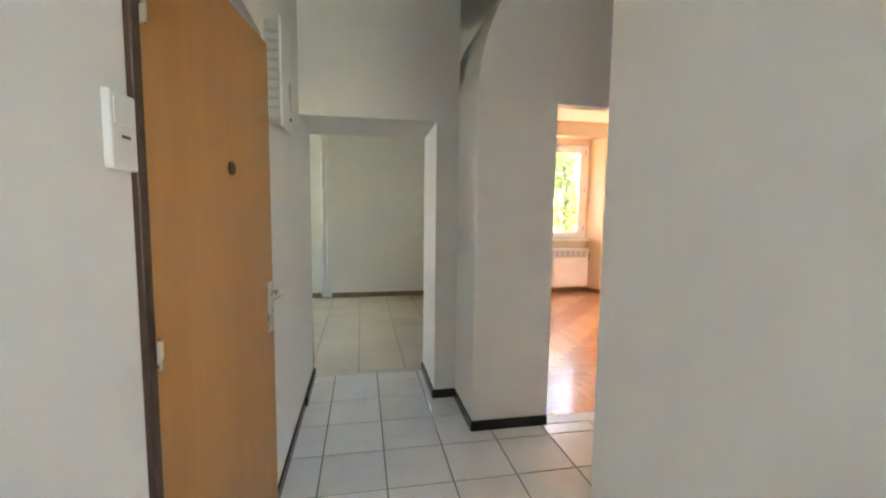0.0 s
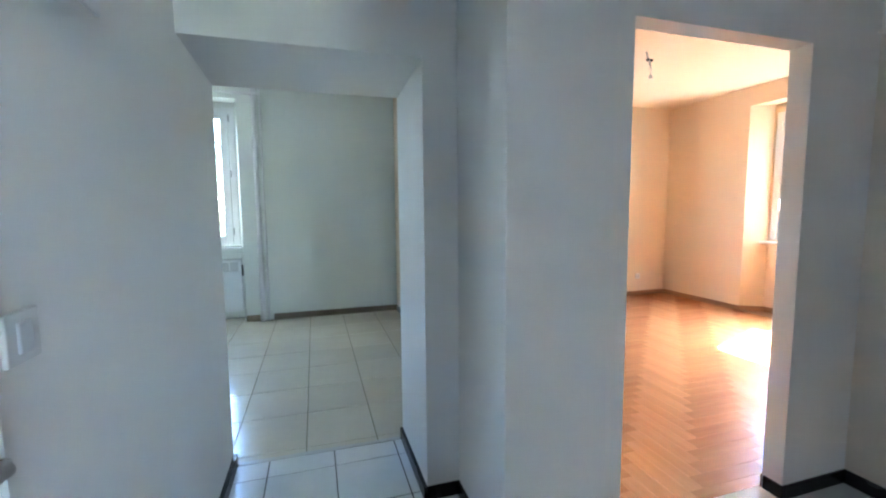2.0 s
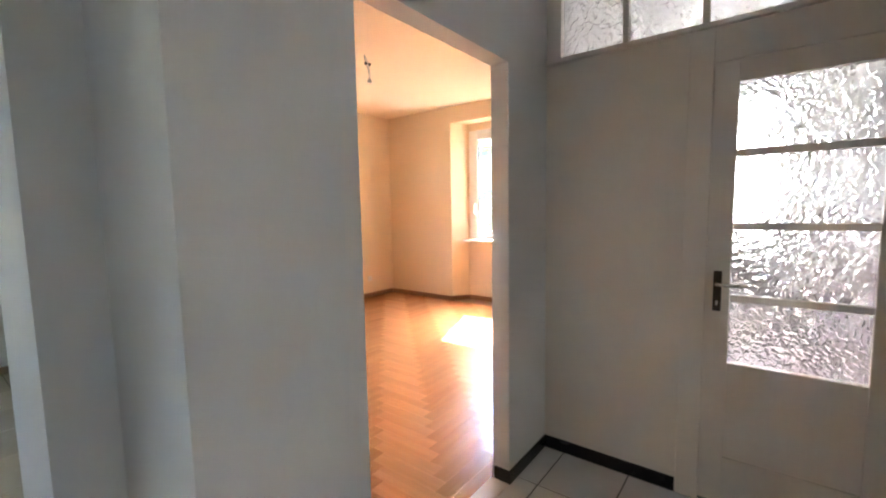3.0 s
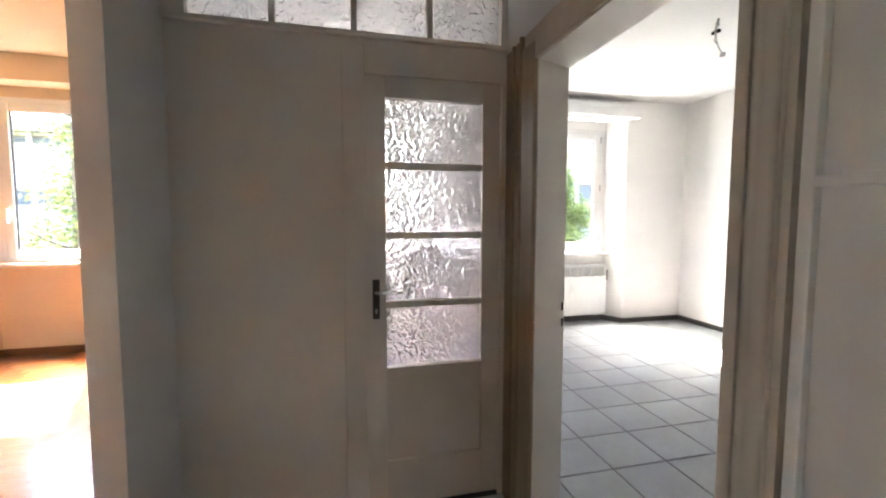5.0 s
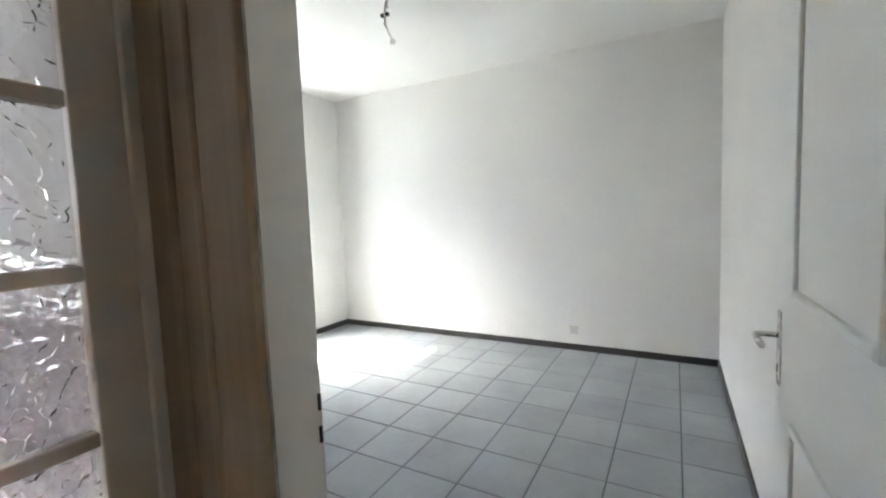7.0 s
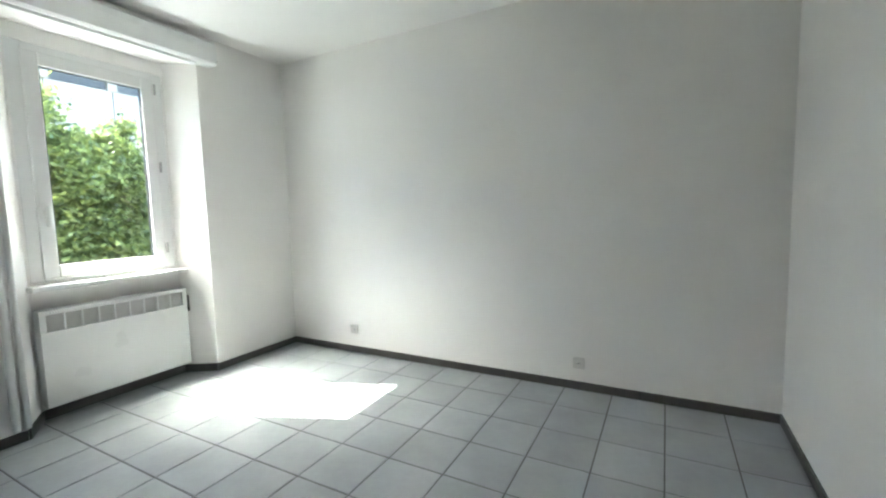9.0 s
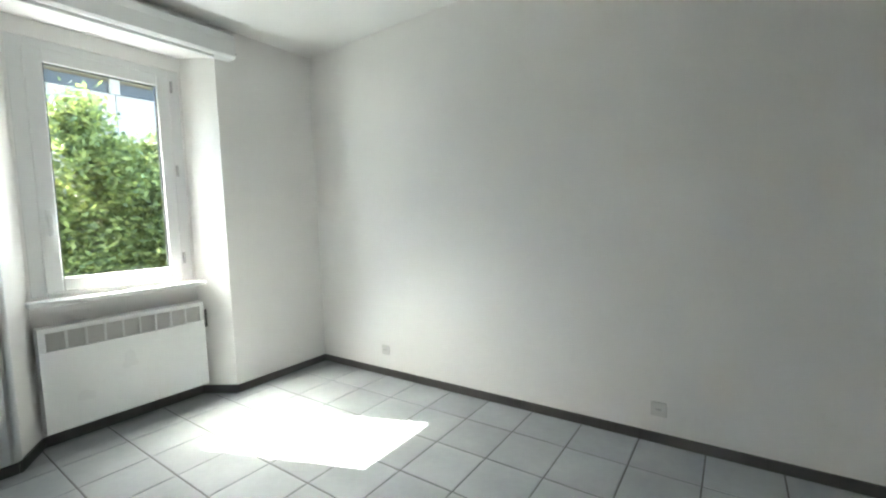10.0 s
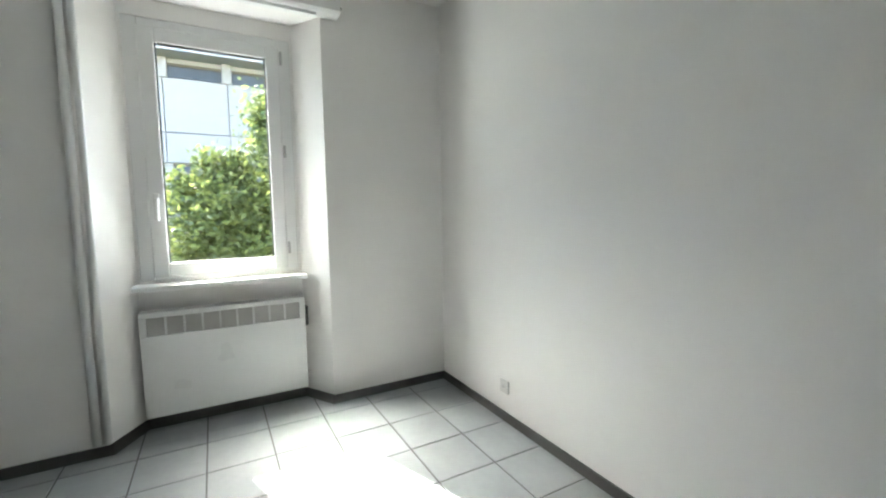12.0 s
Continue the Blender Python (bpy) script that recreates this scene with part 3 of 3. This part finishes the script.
part("stile", box(1.146, 1.169, 1.306, 1.334, 0, CEIL, 0.003), WHITE_WOOD, cp)
# dark strip in place of the shade between stile and casing
part("shade_strip", box(1.169, 1.186, 1.306, 1.309, 0, 2.135), SHADED_CASING, cp, "brown strip standing in for the shade of the recess")

# ---- entrance door ----
ef = thing("door_frame", (-0.45, 1.70, 0), "dark stained wooden frame of the entrance door", "door frame", "", "structure")
part("jamb", box(-0.66, -0.486, 1.262, 1.300, 0, 2.128, 0.004), DARK_WOOD, ef)
part("rebate", box(-0.66, -0.535, 1.300, 1.316, 0, 2.128, 0.003), DARK_WOOD, ef)
part("jamb", box(-0.66, -0.50, 2.150, 2.208, 0, 2.128, 0.004), DARK_WOOD, ef)
part("head", box(-0.66, -0.495, 1.300, 2.150, 2.078, 2.128, 0.004), DARK_WOOD, ef)
ed = thing("door_3", (-0.50, 1.318, 0), "beech veneered entrance door with a peephole, slightly ajar", "door", "", "structure")
turn_d = Matrix.Translation((-0.497, 1.318, 0)) @ Matrix.Rotation(-math.atan2(0.099, 0.81), 4, "Z")


def on_leaf(bm):
    return moved(bm, turn_d)


part("leaf", on_leaf(box(-0.045, 0, 0, 0.816, 0.008, 2.068, 0.003)), DOOR_WOOD, ed)
part("peephole", on_leaf(tube([(0.0, 0.440, 1.535), (0.006, 0.440, 1.535)], 0.022, sides=24)), BRONZE, ed, "round brass peephole")
part("peephole_lens", on_leaf(tube([(0.005, 0.440, 1.535), (0.008, 0.440, 1.535)], 0.010, sides=16)), BLACK, ed)
bp = part("back_plate", on_leaf(box(0, 0.007, 0.745, 0.79, 0.895, 1.105, 0.003)), CHROME, ed, "brushed steel back plate")
part("lever", on_leaf(tube([(0.006, 0.768, 1.06), (0.05, 0.768, 1.06), (0.058, 0.76, 1.06), (0.058, 0.655, 1.06)], 0.010, sides=14)), CHROME, bp, "brushed steel lever", True)
part("cylinder", on_leaf(tube([(0.006, 0.768, 0.965), (0.012, 0.768, 0.965)], 0.012, sides=16)), CHROME, bp)
for z in (0.24, 1.03, 1.80):
    part("hinge", on_leaf(tube([(0.010, -0.006, z), (0.010, -0.006, z + 0.07)], 0.010)), CHROME, ed, "steel hinge")

# intercom, fuse box, switches, sockets
ic = thing("intercom_panel", (-0.48, 1.24, 1.55), "white plastic intercom panel on the hall wall", "intercom")
part("body", box(-0.50, -0.484, 1.165, 1.258, 1.478, 1.628, 0.004), WHITE_PVC, ic)
part("button", box(-0.485, -0.482, 1.20, 1.23, 1.540, 1.546, 0.001), BLACK, ic, "thin dark mark")
part("speaker_field", box(-0.485, -0.4825, 1.176, 1.248, 1.565, 1.615, 0.001), WHITE_METAL, ic)
fb = thing("fuse_box", (-0.40, 2.33, 1.77), "grey fuse box with a pale hinged lid on the hall wall", "fuse box")
part("body", box(-0.434, -0.372, 2.25, 2.44, 1.80, 2.21, 0.004), GREY_METAL, fb)
for k in range(9):
    part("louvre", box(-0.428, -0.378, 2.244, 2.251, 1.84 + 0.04 * k, 1.852 + 0.04 * k), CABLE_RED, fb)
lid = part("lid", box(-0.371, -0.362, 2.235, 2.47, 1.765, 2.23, 0.002), WHITE_METAL, fb, "pale lid")
part("latch", tube([(-0.364, 2.43, 1.83), (-0.356, 2.43, 1.83)], 0.008), BLACK, lid)


def wall_plate(name, m, label, category, group, sockets):
    """A small square cover on a wall: a rocker or a socket's holes. m: its middle, with w into the room."""
    s = thing(name, m.translation, label, category, group)
    part("cover", moved(box(-0.042, 0.042, -0.010, 0, -0.042, 0.042, 0.003), m), PLATE, s)
    if sockets:
        part("insert", moved(tube([(0, -0.0095, 0), (0, -0.0085, 0)], 0.021, sides=20), m), WHITE_METAL, s)
        for u in (-0.0095, 0, 0.0095):
            part("hole", moved(tube([(u, -0.0105, 0), (u, -0.009, 0)], 0.003, sides=8), m), BLACK, s)
    else:
        part("rocker", moved(box(-0.018, 0.018, -0.014, -0.008, -0.026, 0.026, 0.003), m), WHITE_PVC, s)
    return s


SOUTH = Matrix.Rotation(math.pi, 4, "Z")
wall_plate("power_socket", Matrix.Translation((2.455, -2.43, 0.205)) @ SOUTH, "white square power socket low on the bedroom wall", "socket", "power sockets", True)
wall_plate("power_socket", Matrix.Translation((4.60, -2.43, 0.23)) @ SOUTH, "white square power socket near the bedroom corner", "socket", "power sockets", True)
WEST = Matrix.Rotation(math.pi / 2, 4, "Z")
wall_plate("light_switch", Matrix.Translation((-0.434, 2.263, 1.18)) @ WEST, "white square light switch on the hall wall", "switch", "light switches", False)
wall_plate("power_socket", Matrix.Translation((4.90, 6.82, 0.30)), "white power socket low on the parquet room wall", "socket", "power sockets", True)


def ceiling_cable(x, y, label):
    """Loose lamp wires hanging from a ceiling hole with a terminal."""
    c = thing("lamp_cable", (x, y, CEIL), label, "cable", "lamp cables")
    part("ceiling_hook", tube([(x, y, CEIL), (x + 0.01, y, CEIL - 0.03), (x, y, CEIL - 0.05)], 0.006), GREY_METAL, c)
    pts = [(x + 0.05 * math.sin(a * 2.6) - 0.02 * a, y + 0.035 * math.cos(a * 2.1) - 0.035, CEIL - 0.26 * a) for a in [k / 9 for k in range(10)]]
    part("wire", tube(pts, 0.005, sides=8), CABLE_WHITE, c, smooth=True)
    part("wire", tube([(p[0] + 0.012 * math.sin(3 * i), p[1] + 0.012, p[2]) for i, p in enumerate(pts[:7])], 0.004, sides=8), CABLE_RED, c, smooth=True)
    tx, ty, tz = pts[3]
    for d in (-0.022, 0.022):
        part("terminal", box(tx + d - 0.012, tx + d + 0.012, ty - 0.01, ty + 0.012, tz - 0.012, tz + 0.012, 0.003), BLACK, c, "dark terminal block")
    part("connector", box(pts[-1][0] - 0.015, pts[-1][0] + 0.02, pts[-1][1] - 0.012, pts[-1][1] + 0.012, pts[-1][2] - 0.02, pts[-1][2] + 0.015, 0.004), CABLE_WHITE, c, "white connector")


ceiling_cable(3.35, -0.75, "bare lamp wires hanging from the bedroom ceiling")
ceiling_cable(3.20, 4.92, "bare lamp wires hanging from the parquet room ceiling")

# kitchen pipe and rail
kp = thing("riser_pipe", (-0.62, 7.045, 0), "white vertical pipe in the kitchen corner", "pipe", "riser pipes")
part("pipe", tube([(-0.62, 7.045, 0.0), (-0.62, 7.045, CEIL)], 0.03, sides=16), WHITE_METAL, kp, smooth=True)
part("pipe", tube([(-0.555, 7.06, 0.0), (-0.555, 7.06, CEIL)], 0.012, sides=12), WHITE_METAL, kp, smooth=True)
kr = thing("curtain_rail", (-1.36, 7.02, 2.78), "white curtain rail above the kitchen window", "curtain rail")
part("rail", box(-2.1, -0.55, 6.99, 7.03, 2.76, 2.785, 0.004), WHITE_METAL, kr)
for x in (-2.0, -0.66):
    part("bracket", box(x, x + 0.02, 7.03, 7.08, 2.76, 2.785), WHITE_METAL, kr)

# ---- skirtings and thresholds ----
SK = [
    (BLACK_SKIRT, "black ceramic skirting of the hall", 0.068, [(-0.50, -0.488, -1.6, 1.26), (-0.434, -0.422, 2.212, 3.268), (-0.434, -0.412, 3.268, 3.83), (0.482, 0.50, 3.243, 3.83), (0.50, 0.66, 3.243, 3.255), (0.648, 0.66, 2.735, 3.243), (0.66, 1.17, 2.735, 2.747), (2.095, 2.528, 2.735, 2.747), (2.083, 2.095, 2.735, 2.83), (2.516, 2.528, 2.07, 2.735), (0.483, 0.495, 0.35, 1.10), (-0.488, 1.0, -1.6, -1.588)]),
    (GREY_SKIRT, "dark grey skirting of the bedroom", 0.063, [(1.252, 5.408, -2.43, -2.418), (1.24, 1.252, -2.43, 1.155), (5.408, 5.42, -2.43, -1.531), (5.408, 5.42, -0.255, 1.155), (2.262, 5.408, 1.143, 1.155)]),
    (TAN_SKIRT, "taupe skirting of the kitchen", 0.075, [(-0.50, 1.085, 7.068, 7.08), (-0.82, -0.66, 7.068, 7.08), (1.073, 1.085, 3.84, 7.068), (-2.70, -1.90, 7.068, 7.08)]),
    (OAK_SKIRT, "brown oak skirting of the parquet room", 0.065, [(4.028, 5.408, 6.808, 6.82), (1.217, 2.752, 6.808, 6.82), (5.408, 5.42, 5.538, 6.808), (5.408, 5.42, 2.852, 4.262), (1.205, 1.217, 3.84, 6.808), (2.10, 5.408, 2.84, 2.852)]),
]
for mat, label, high, runs in SK:
    for r in runs:
        structure("baseboard", box(*r, 0, high, 0.003), mat, label, "skirting")
# skirting along the splayed niche sides
for m, mat, label, nf in ((M_C, GREY_SKIRT, "dark grey skirting in the window niche", 0.638), (M_BE, OAK_SKIRT, "brown oak skirting in the window niche", 0.638), (M_BN, OAK_SKIRT, "brown oak skirting in the window niche", 0.638)):
    for s in (-1, 1):
        structure("baseboard", moved(prism([(s * nf, -0.012), (s * 0.49, 0.236), (s * 0.478, 0.236), (s * (nf - 0.012), -0.012)], 0, 0.068), m), mat, label, "skirting")
    structure("baseboard", moved(box(-0.478, 0.478, 0.228, 0.24, 0, 0.068), m), mat, label, "skirting")
structure("threshold", box(1.172, 2.082, 2.742, 2.845, -0.02, 0.006, 0.003), MARBLE, "pale stone threshold of the parquet room", "threshold")
structure("threshold", box(-0.41, 0.48, 3.815, 3.845, -0.02, 0.004, 0.002), GREY_METAL, "grey metal strip at the kitchen doorway", "threshold")
structure("threshold", box(1.306, 2.20, 1.156, 1.304, -0.02, 0.003, 0.002), GROUT, "grey strip under the bedroom doorway", "threshold")

for y in (1.306, 2.734):
    structure("wall_bath_tiling", box(2.60, 5.41, y, y + 0.012, 0, 1.30, 0.002), BATH_TILE, "lilac-brown wall tiling behind the hammered glass", "wall tiling")

# ---- outside ----
structure("ground", box(-300, 300, -300, 300, -1.45, -1.30), GRASS, "green lawn around the house", "ground")


# pale paving added below the sills so sunlight bounces up into the rooms
for r in ((5.90, 8.4, -8.0, 14.0), (-7.0, 5.90, 7.60, 10.6)):
    structure("pavement", box(*r, -1.30, -1.27), BOUNCE_PAVING, "unseen pale paving added along the house to throw light inside", "pavement")


def facade_house(name, x, y0, y1, label):
    """A long pale house across the garden: wall slabs, bands of windows between piers, and wide eaves."""
    h = thing(name, (x, (y0 + y1) / 2, -1.3), label, "house")
    part("wall", box(x, x + 8, y0, y1, -1.3, 6.6), CONCRETE, h)
    part("roof", box(x - 0.8, x + 8.5, y0 - 0.5, y1 + 0.5, 6.30, 6.85), STUCCO, h, "wide pale eaves")
    n = int((y1 - y0) / 1.8)
    for k in range(n):
        a = y0 + k * 1.8
        for z0, z1 in ((-0.6, 2.1), (3.05, 3.98), (4.0, 5.66)):
            part("wall_slab", box(x - 0.12, x, a + 0.012, a + 1.788, z0, z1, 0.012), STUCCO, h)
        for z, high in ((2.15, 0.85), (5.70, 0.40)):
            w = part("window", box(x - 0.05, x + 0.02, a + 0.15, a + 1.65, z, z + high), DARK_GLASS, h, "dark strip window")
            part("frame", box(x - 0.09, x - 0.04, a + 0.12, a + 1.68, z + high - 0.05, z + high + 0.03), BARK, w)
        part("pier", box(x - 0.16, x, a - 0.14, a + 0.14, 5.66, 6.30, 0.02), STUCCO, h)
    return h


facade_house("apartment_house", 18.5, -14.1, 9.3, "long pale house with dark strip windows across the garden")
facade_house("apartment_house", 30.0, 14.0, 40.0, "pale house far behind the garden trees")


def tree(name, x, y, top, spread, seed, leaves, label, leaf=0.047, low=0.25):
    """A garden tree: tapered trunk, limbs, and a loose crown of single leaves round the branch ends."""
    rng = random.Random(seed)
    base = -1.3
    t = thing(name, (x, y, base), label, "tree", "garden trees")
    high = top - base
    bm = bmesh.new()

    def limb(p, q, r0, r1):
        d = (q - p).normalized()
        a = d.orthogonal().normalized()
        c = d.cross(a)
        rings = []
        for s in (0, 0.5, 1):
            o = p.lerp(q, s) + (a * rng.uniform(-1, 1) + c * rng.uniform(-1, 1)) * 0.04 * (q - p).length * (s == 0.5)
            r = r0 + (r1 - r0) * s
            rings.append([bm.verts.new(o + r * (math.cos(k * math.tau / 7) * a + math.sin(k * math.tau / 7) * c)) for k in range(7)])
        for u, v in zip(rings, rings[1:]):
            for k in range(7):
                bm.faces.new((u[k], u[(k + 1) % 7], v[(k + 1) % 7], v[k]))

    foot, tip = Vector((x, y, base)), Vector((x + rng.uniform(-.2, .2), y + rng.uniform(-.2, .2), base + high * 0.9))
    limb(foot, tip, 0.07 + 0.012 * high, 0.02)
    ends = [(tip, 0.16 * spread)]
    for k in range(26):
        s = low + (0.93 - low) * (k + rng.random()) / 26
        a = rng.uniform(0, math.tau)
        p = foot.lerp(tip, s)
        reach = spread * (1.05 - 0.75 * s) * rng.uniform(0.55, 1.05)
        q = p + Vector((math.cos(a) * reach, math.sin(a) * reach, reach * rng.uniform(0.25, 0.7)))
        limb(p, q, 0.035, 0.008)
        slim = 1.15 - 0.8 * s
        ends += [(q, 0.42 * spread * slim * rng.uniform(0.5, 1.2)), (p.lerp(q, 0.5), 0.5 * spread * slim)]
    part("trunk", bm, BARK, t)
    vs, fs = [], []
    for i in range(leaves):
        c, r = ends[rng.randrange(len(ends))]
        d = Vector((rng.gauss(0, 1), rng.gauss(0, 1), rng.gauss(0, 0.9)))* r * 0.62
        o = c + d - Vector((x, y, base))
        a = Vector((rng.gauss(0, 1), rng.gauss(0, 1), rng.gauss(0, 0.6))).normalized()
        b = a.cross(Vector((rng.gauss(0, 1), rng.gauss(0, 1), rng.gauss(0, 1)))).normalized()
        s = leaf * rng.uniform(0.7, 1.3)
        n = len(vs)
        up = a.cross(b) * 0.12 * s
        vs += [o - a * s, o + b * 0.5 * s + up, o + a * s, o - b * 0.5 * s + up]
        fs.append((n, n + 1, n + 2, n + 3))
    me = bpy.data.meshes.new("crown")
    me.from_pydata([tuple(v) for v in vs], [], fs)
    me.materials.append(LEAF)
    cr = new("crown", me)
    cr.parent = t
    cr["label"] = "loose crown of bright green leaves"
    return t


tree("tree", 9.6, -1.85, 3.45, 1.3, 3, 21000, "slender leafy green tree beyond the bedroom window", low=0.15)
tree("tree", 9.7, -3.10, 3.3, 1.05, 5, 18000, "leafy green garden tree beyond the bedroom window", low=0.15)
tree("tree", 9.5, -0.70, 2.5, 1.05, 7, 16000, "low leafy green garden tree", low=0.12)
tree("tree", 9.8, 0.35, 2.0, 0.85, 8, 7000, "low leafy green garden tree", low=0.12)
tree("tree", 9.6, 1.75, 2.3, 0.95, 17, 7000, "low leafy green garden tree beyond the bathroom window", low=0.12)
tree("tree", 9.4, -4.5, 2.9, 1.0, 9, 7000, "leafy green garden tree by the hedge", low=0.15)
tree("tree", 10.2, -2.45, 2.9, 1.15, 31, 16000, "leafy green garden tree in the hedge", low=0.12)
tree("shrub", 8.9, -1.35, 0.95, 0.7, 21, 9000, "dense green shrub under the garden trees", low=0.1)
tree("shrub", 9.0, -2.55, 1.15, 0.7, 22, 9000, "dense green shrub under the garden trees", low=0.1)
tree("shrub", 8.9, -0.15, 0.90, 0.7, 23, 9000, "dense green shrub under the garden trees", low=0.1)
tree("shrub", 8.9, -3.75, 1.05, 0.7, 24, 9000, "dense green shrub under the garden trees", low=0.1)
tree("tree", 10.2, 7.0, 4.6, 1.6, 11, 7000, "tall green tree beyond the parquet room")
tree("tree", 10.6, 9.5, 5.0, 1.8, 12, 7000, "tall green tree beyond the parquet room")
tree("tree", 4.8, 12.6, 4.6, 1.6, 13, 7000, "green conifer beyond the north window", low=0.1)
tree("tree", 5.35, 10.6, 4.6, 1.2, 18, 15000, "dense green conifer near the north window", low=0.08)
tree("tree", 6.5, 13.5, 4.2, 1.8, 14, 6000, "leafy tree beyond the north window", low=0.1)
tree("tree", -2.6, 13.0, 4.0, 1.8, 15, 6000, "leafy tree beyond the kitchen window", low=0.1)
tree("tree", -5.0, 12.0, 4.4, 1.8, 16, 6000, "leafy tree beyond the kitchen window", low=0.1)

# ---- floors, piece by piece ----
def tile_floor(name, rects, pitch_x, pitch_y, ox, oy, gap, mat, grout, label):
    """Square tiles on a grid, cut to the room's outline; each one is a piece of its own."""
    bm = bmesh.new()
    for r in rects:
        box(r[0], r[1], r[2], r[3], -0.019, -0.0035, 0, bm)
    fl = structure(name, bm, grout, label, "floor")
    shared = {}
    for x0, x1, y0, y1 in rects:
        for i in range(math.floor((x0 - ox) / pitch_x), math.ceil((x1 - ox) / pitch_x)):
            for j in range(math.floor((y0 - oy) / pitch_y), math.ceil((y1 - oy) / pitch_y)):
                a, b = max(ox + i * pitch_x + gap / 2, x0), min(ox + (i + 1) * pitch_x - gap / 2, x1)
                c, d = max(oy + j * pitch_y + gap / 2, y0), min(oy + (j + 1) * pitch_y - gap / 2, y1)
                if b - a < 0.02 or d - c < 0.02:
                    continue
                key = (round(b - a, 4), round(d - c, 4))
                if key not in shared:
                    t = bmesh.new()
                    w, h, e = (b - a) / 2, (d - c) / 2, 0.0022
                    lo = [t.verts.new((sx * w, sy * h, z)) for z in (-0.006, -0.0016) for sx, sy in ((-1, -1), (1, -1), (1, 1), (-1, 1))]
                    top = [t.verts.new((sx * (w - e), sy * (h - e), 0)) for sx, sy in ((-1, -1), (1, -1), (1, 1), (-1, 1))]
                    for k in range(4):
                        n = (k + 1) % 4
                        t.faces.new((lo[k], lo[n], lo[4 + n], lo[4 + k]))
                        t.faces.new((lo[4 + k], lo[4 + n], top[n], top[k]))
                    t.faces.new(top)
                    me = bpy.data.meshes.new("tile")
                    t.to_mesh(me)
                    t.free()
                    me.materials.append(mat)
                    shared[key] = me
                ob = new("tile", shared[key])
                ob.location = ((a + b) / 2, (c + d) / 2, random.uniform(-0.0003, 0.0003))
                ob.parent = fl
    return fl


tile_floor("floor_hall", [(-0.50, 1.0, -1.6, 0.35), (-0.50, 0.66, 0.35, 1.305), (-0.434, 2.528, 1.305, 2.747), (-0.434, 0.66, 2.747, 3.255), (-0.43, 0.50, 3.255, 3.815), (-0.86, -0.434, 1.305, 2.199)], 0.346, 0.348, 0.094, 3.322, 0.007, HALL_TILE, GROUT, "white glazed floor tiles with grey joints in the hall")
tile_floor("floor_room_c", [(1.24, 5.42, -2.43, 1.155), (5.42, 5.66, -1.531, -0.255)], 0.3405, 0.343, 1.88, -0.39, 0.008, C_TILE, GROUT, "grey-white floor tiles with dark joints in the bedroom")
tile_floor("floor_room_a", [(-2.70, 1.085, 3.845, 7.08), (-1.9, -0.82, 7.08, 7.32)], 0.41, 0.44, -0.06, 4.78, 0.006, A_TILE, A_GROUT, "ivory floor tiles with fine joints in the kitchen")
structure("floor_bath", box(2.58, 5.66, 1.305, 2.747, -0.019, 0, 0), BATH_TILE, "pale floor behind the partition", "floor")

# herringbone parquet, in wide blocks
PL, PW = 0.45, 0.09
fl = structure("floor_room_b", wall_mesh("x", 1.205, 5.66, 2.845, 7.06, -0.019, -0.003), OAK_SKIRT, "warm brown herringbone parquet in the parquet room", "floor")

RX0, RX1, RY0, RY1 = 1.205, 5.42, 2.847, 6.82


def stave_mesh(points, mat):
    """A stave from its outline (x, y), with eased edges."""
    t = bmesh.new()
    mid = Vector((sum(p[0] for p in points) / len(points), sum(p[1] for p in points) / len(points)))
    lo, top = [], []
    for p in points:
        d = Vector(p) - mid
        lo.append(t.verts.new((p[0] - 0.0001 * (d.x > 0) + 0.0001 * (d.x < 0), p[1] - 0.0001 * (d.y > 0) + 0.0001 * (d.y < 0), -0.0025)))
        top.append(t.verts.new((p[0] - math.copysign(0.0008, d.x), p[1] - math.copysign(0.0008, d.y), 0)))
    n = len(points)
    for k in range(n):
        t.faces.new((lo[k], lo[(k + 1) % n], top[(k + 1) % n], top[k]))
    t.faces.new(top)
    me = bpy.data.meshes.new("stave")
    t.to_mesh(me)
    t.free()
    me.materials.append(mat)
    return me


staves, shared = [], {}
for i in range(-70, 70):
    for j in range(-14, 14):
        for turned in (False, True):
            if turned:
                a, b, wx, wy = 2.9 + i * PW + j * PL, 4.9 + i * PW - j * PL + PW, PW, PL
            else:
                a, b, wx, wy = 2.9 + i * PW + j * PL, 4.9 + i * PW - j * PL, PL, PW
            x0, x1, y0, y1 = max(a, RX0), min(a + wx, RX1), max(b, RY0), min(b + wy, RY1)
            if x1 - x0 > 0.006 and y1 - y0 > 0.006:
                staves.append((x0, x1, y0, y1, turned))
staves.sort(key=lambda s: (s[0] - 1.7) ** 2 + (s[2] - 2.9) ** 2)
for x0, x1, y0, y1, turned in staves:
    w, h = (x1 - x0) / 2, (y1 - y0) / 2
    if turned:
        w, h = h, w
    key = (round(w, 4), round(h, 4), turned)
    if key not in shared:
        # turned staves take the tone that carries the painted sheen
        shared[key] = stave_mesh([(-w, -h), (w, -h), (w, h), (-w, h)], PARQUET_SHEEN if turned else PARQUET)
    ob = new("stave", shared[key])
    ob.location, ob.rotation_euler = ((x0 + x1) / 2, (y0 + y1) / 2, 0), (0, 0, math.pi / 2 if turned else 0)
    ob.parent = fl
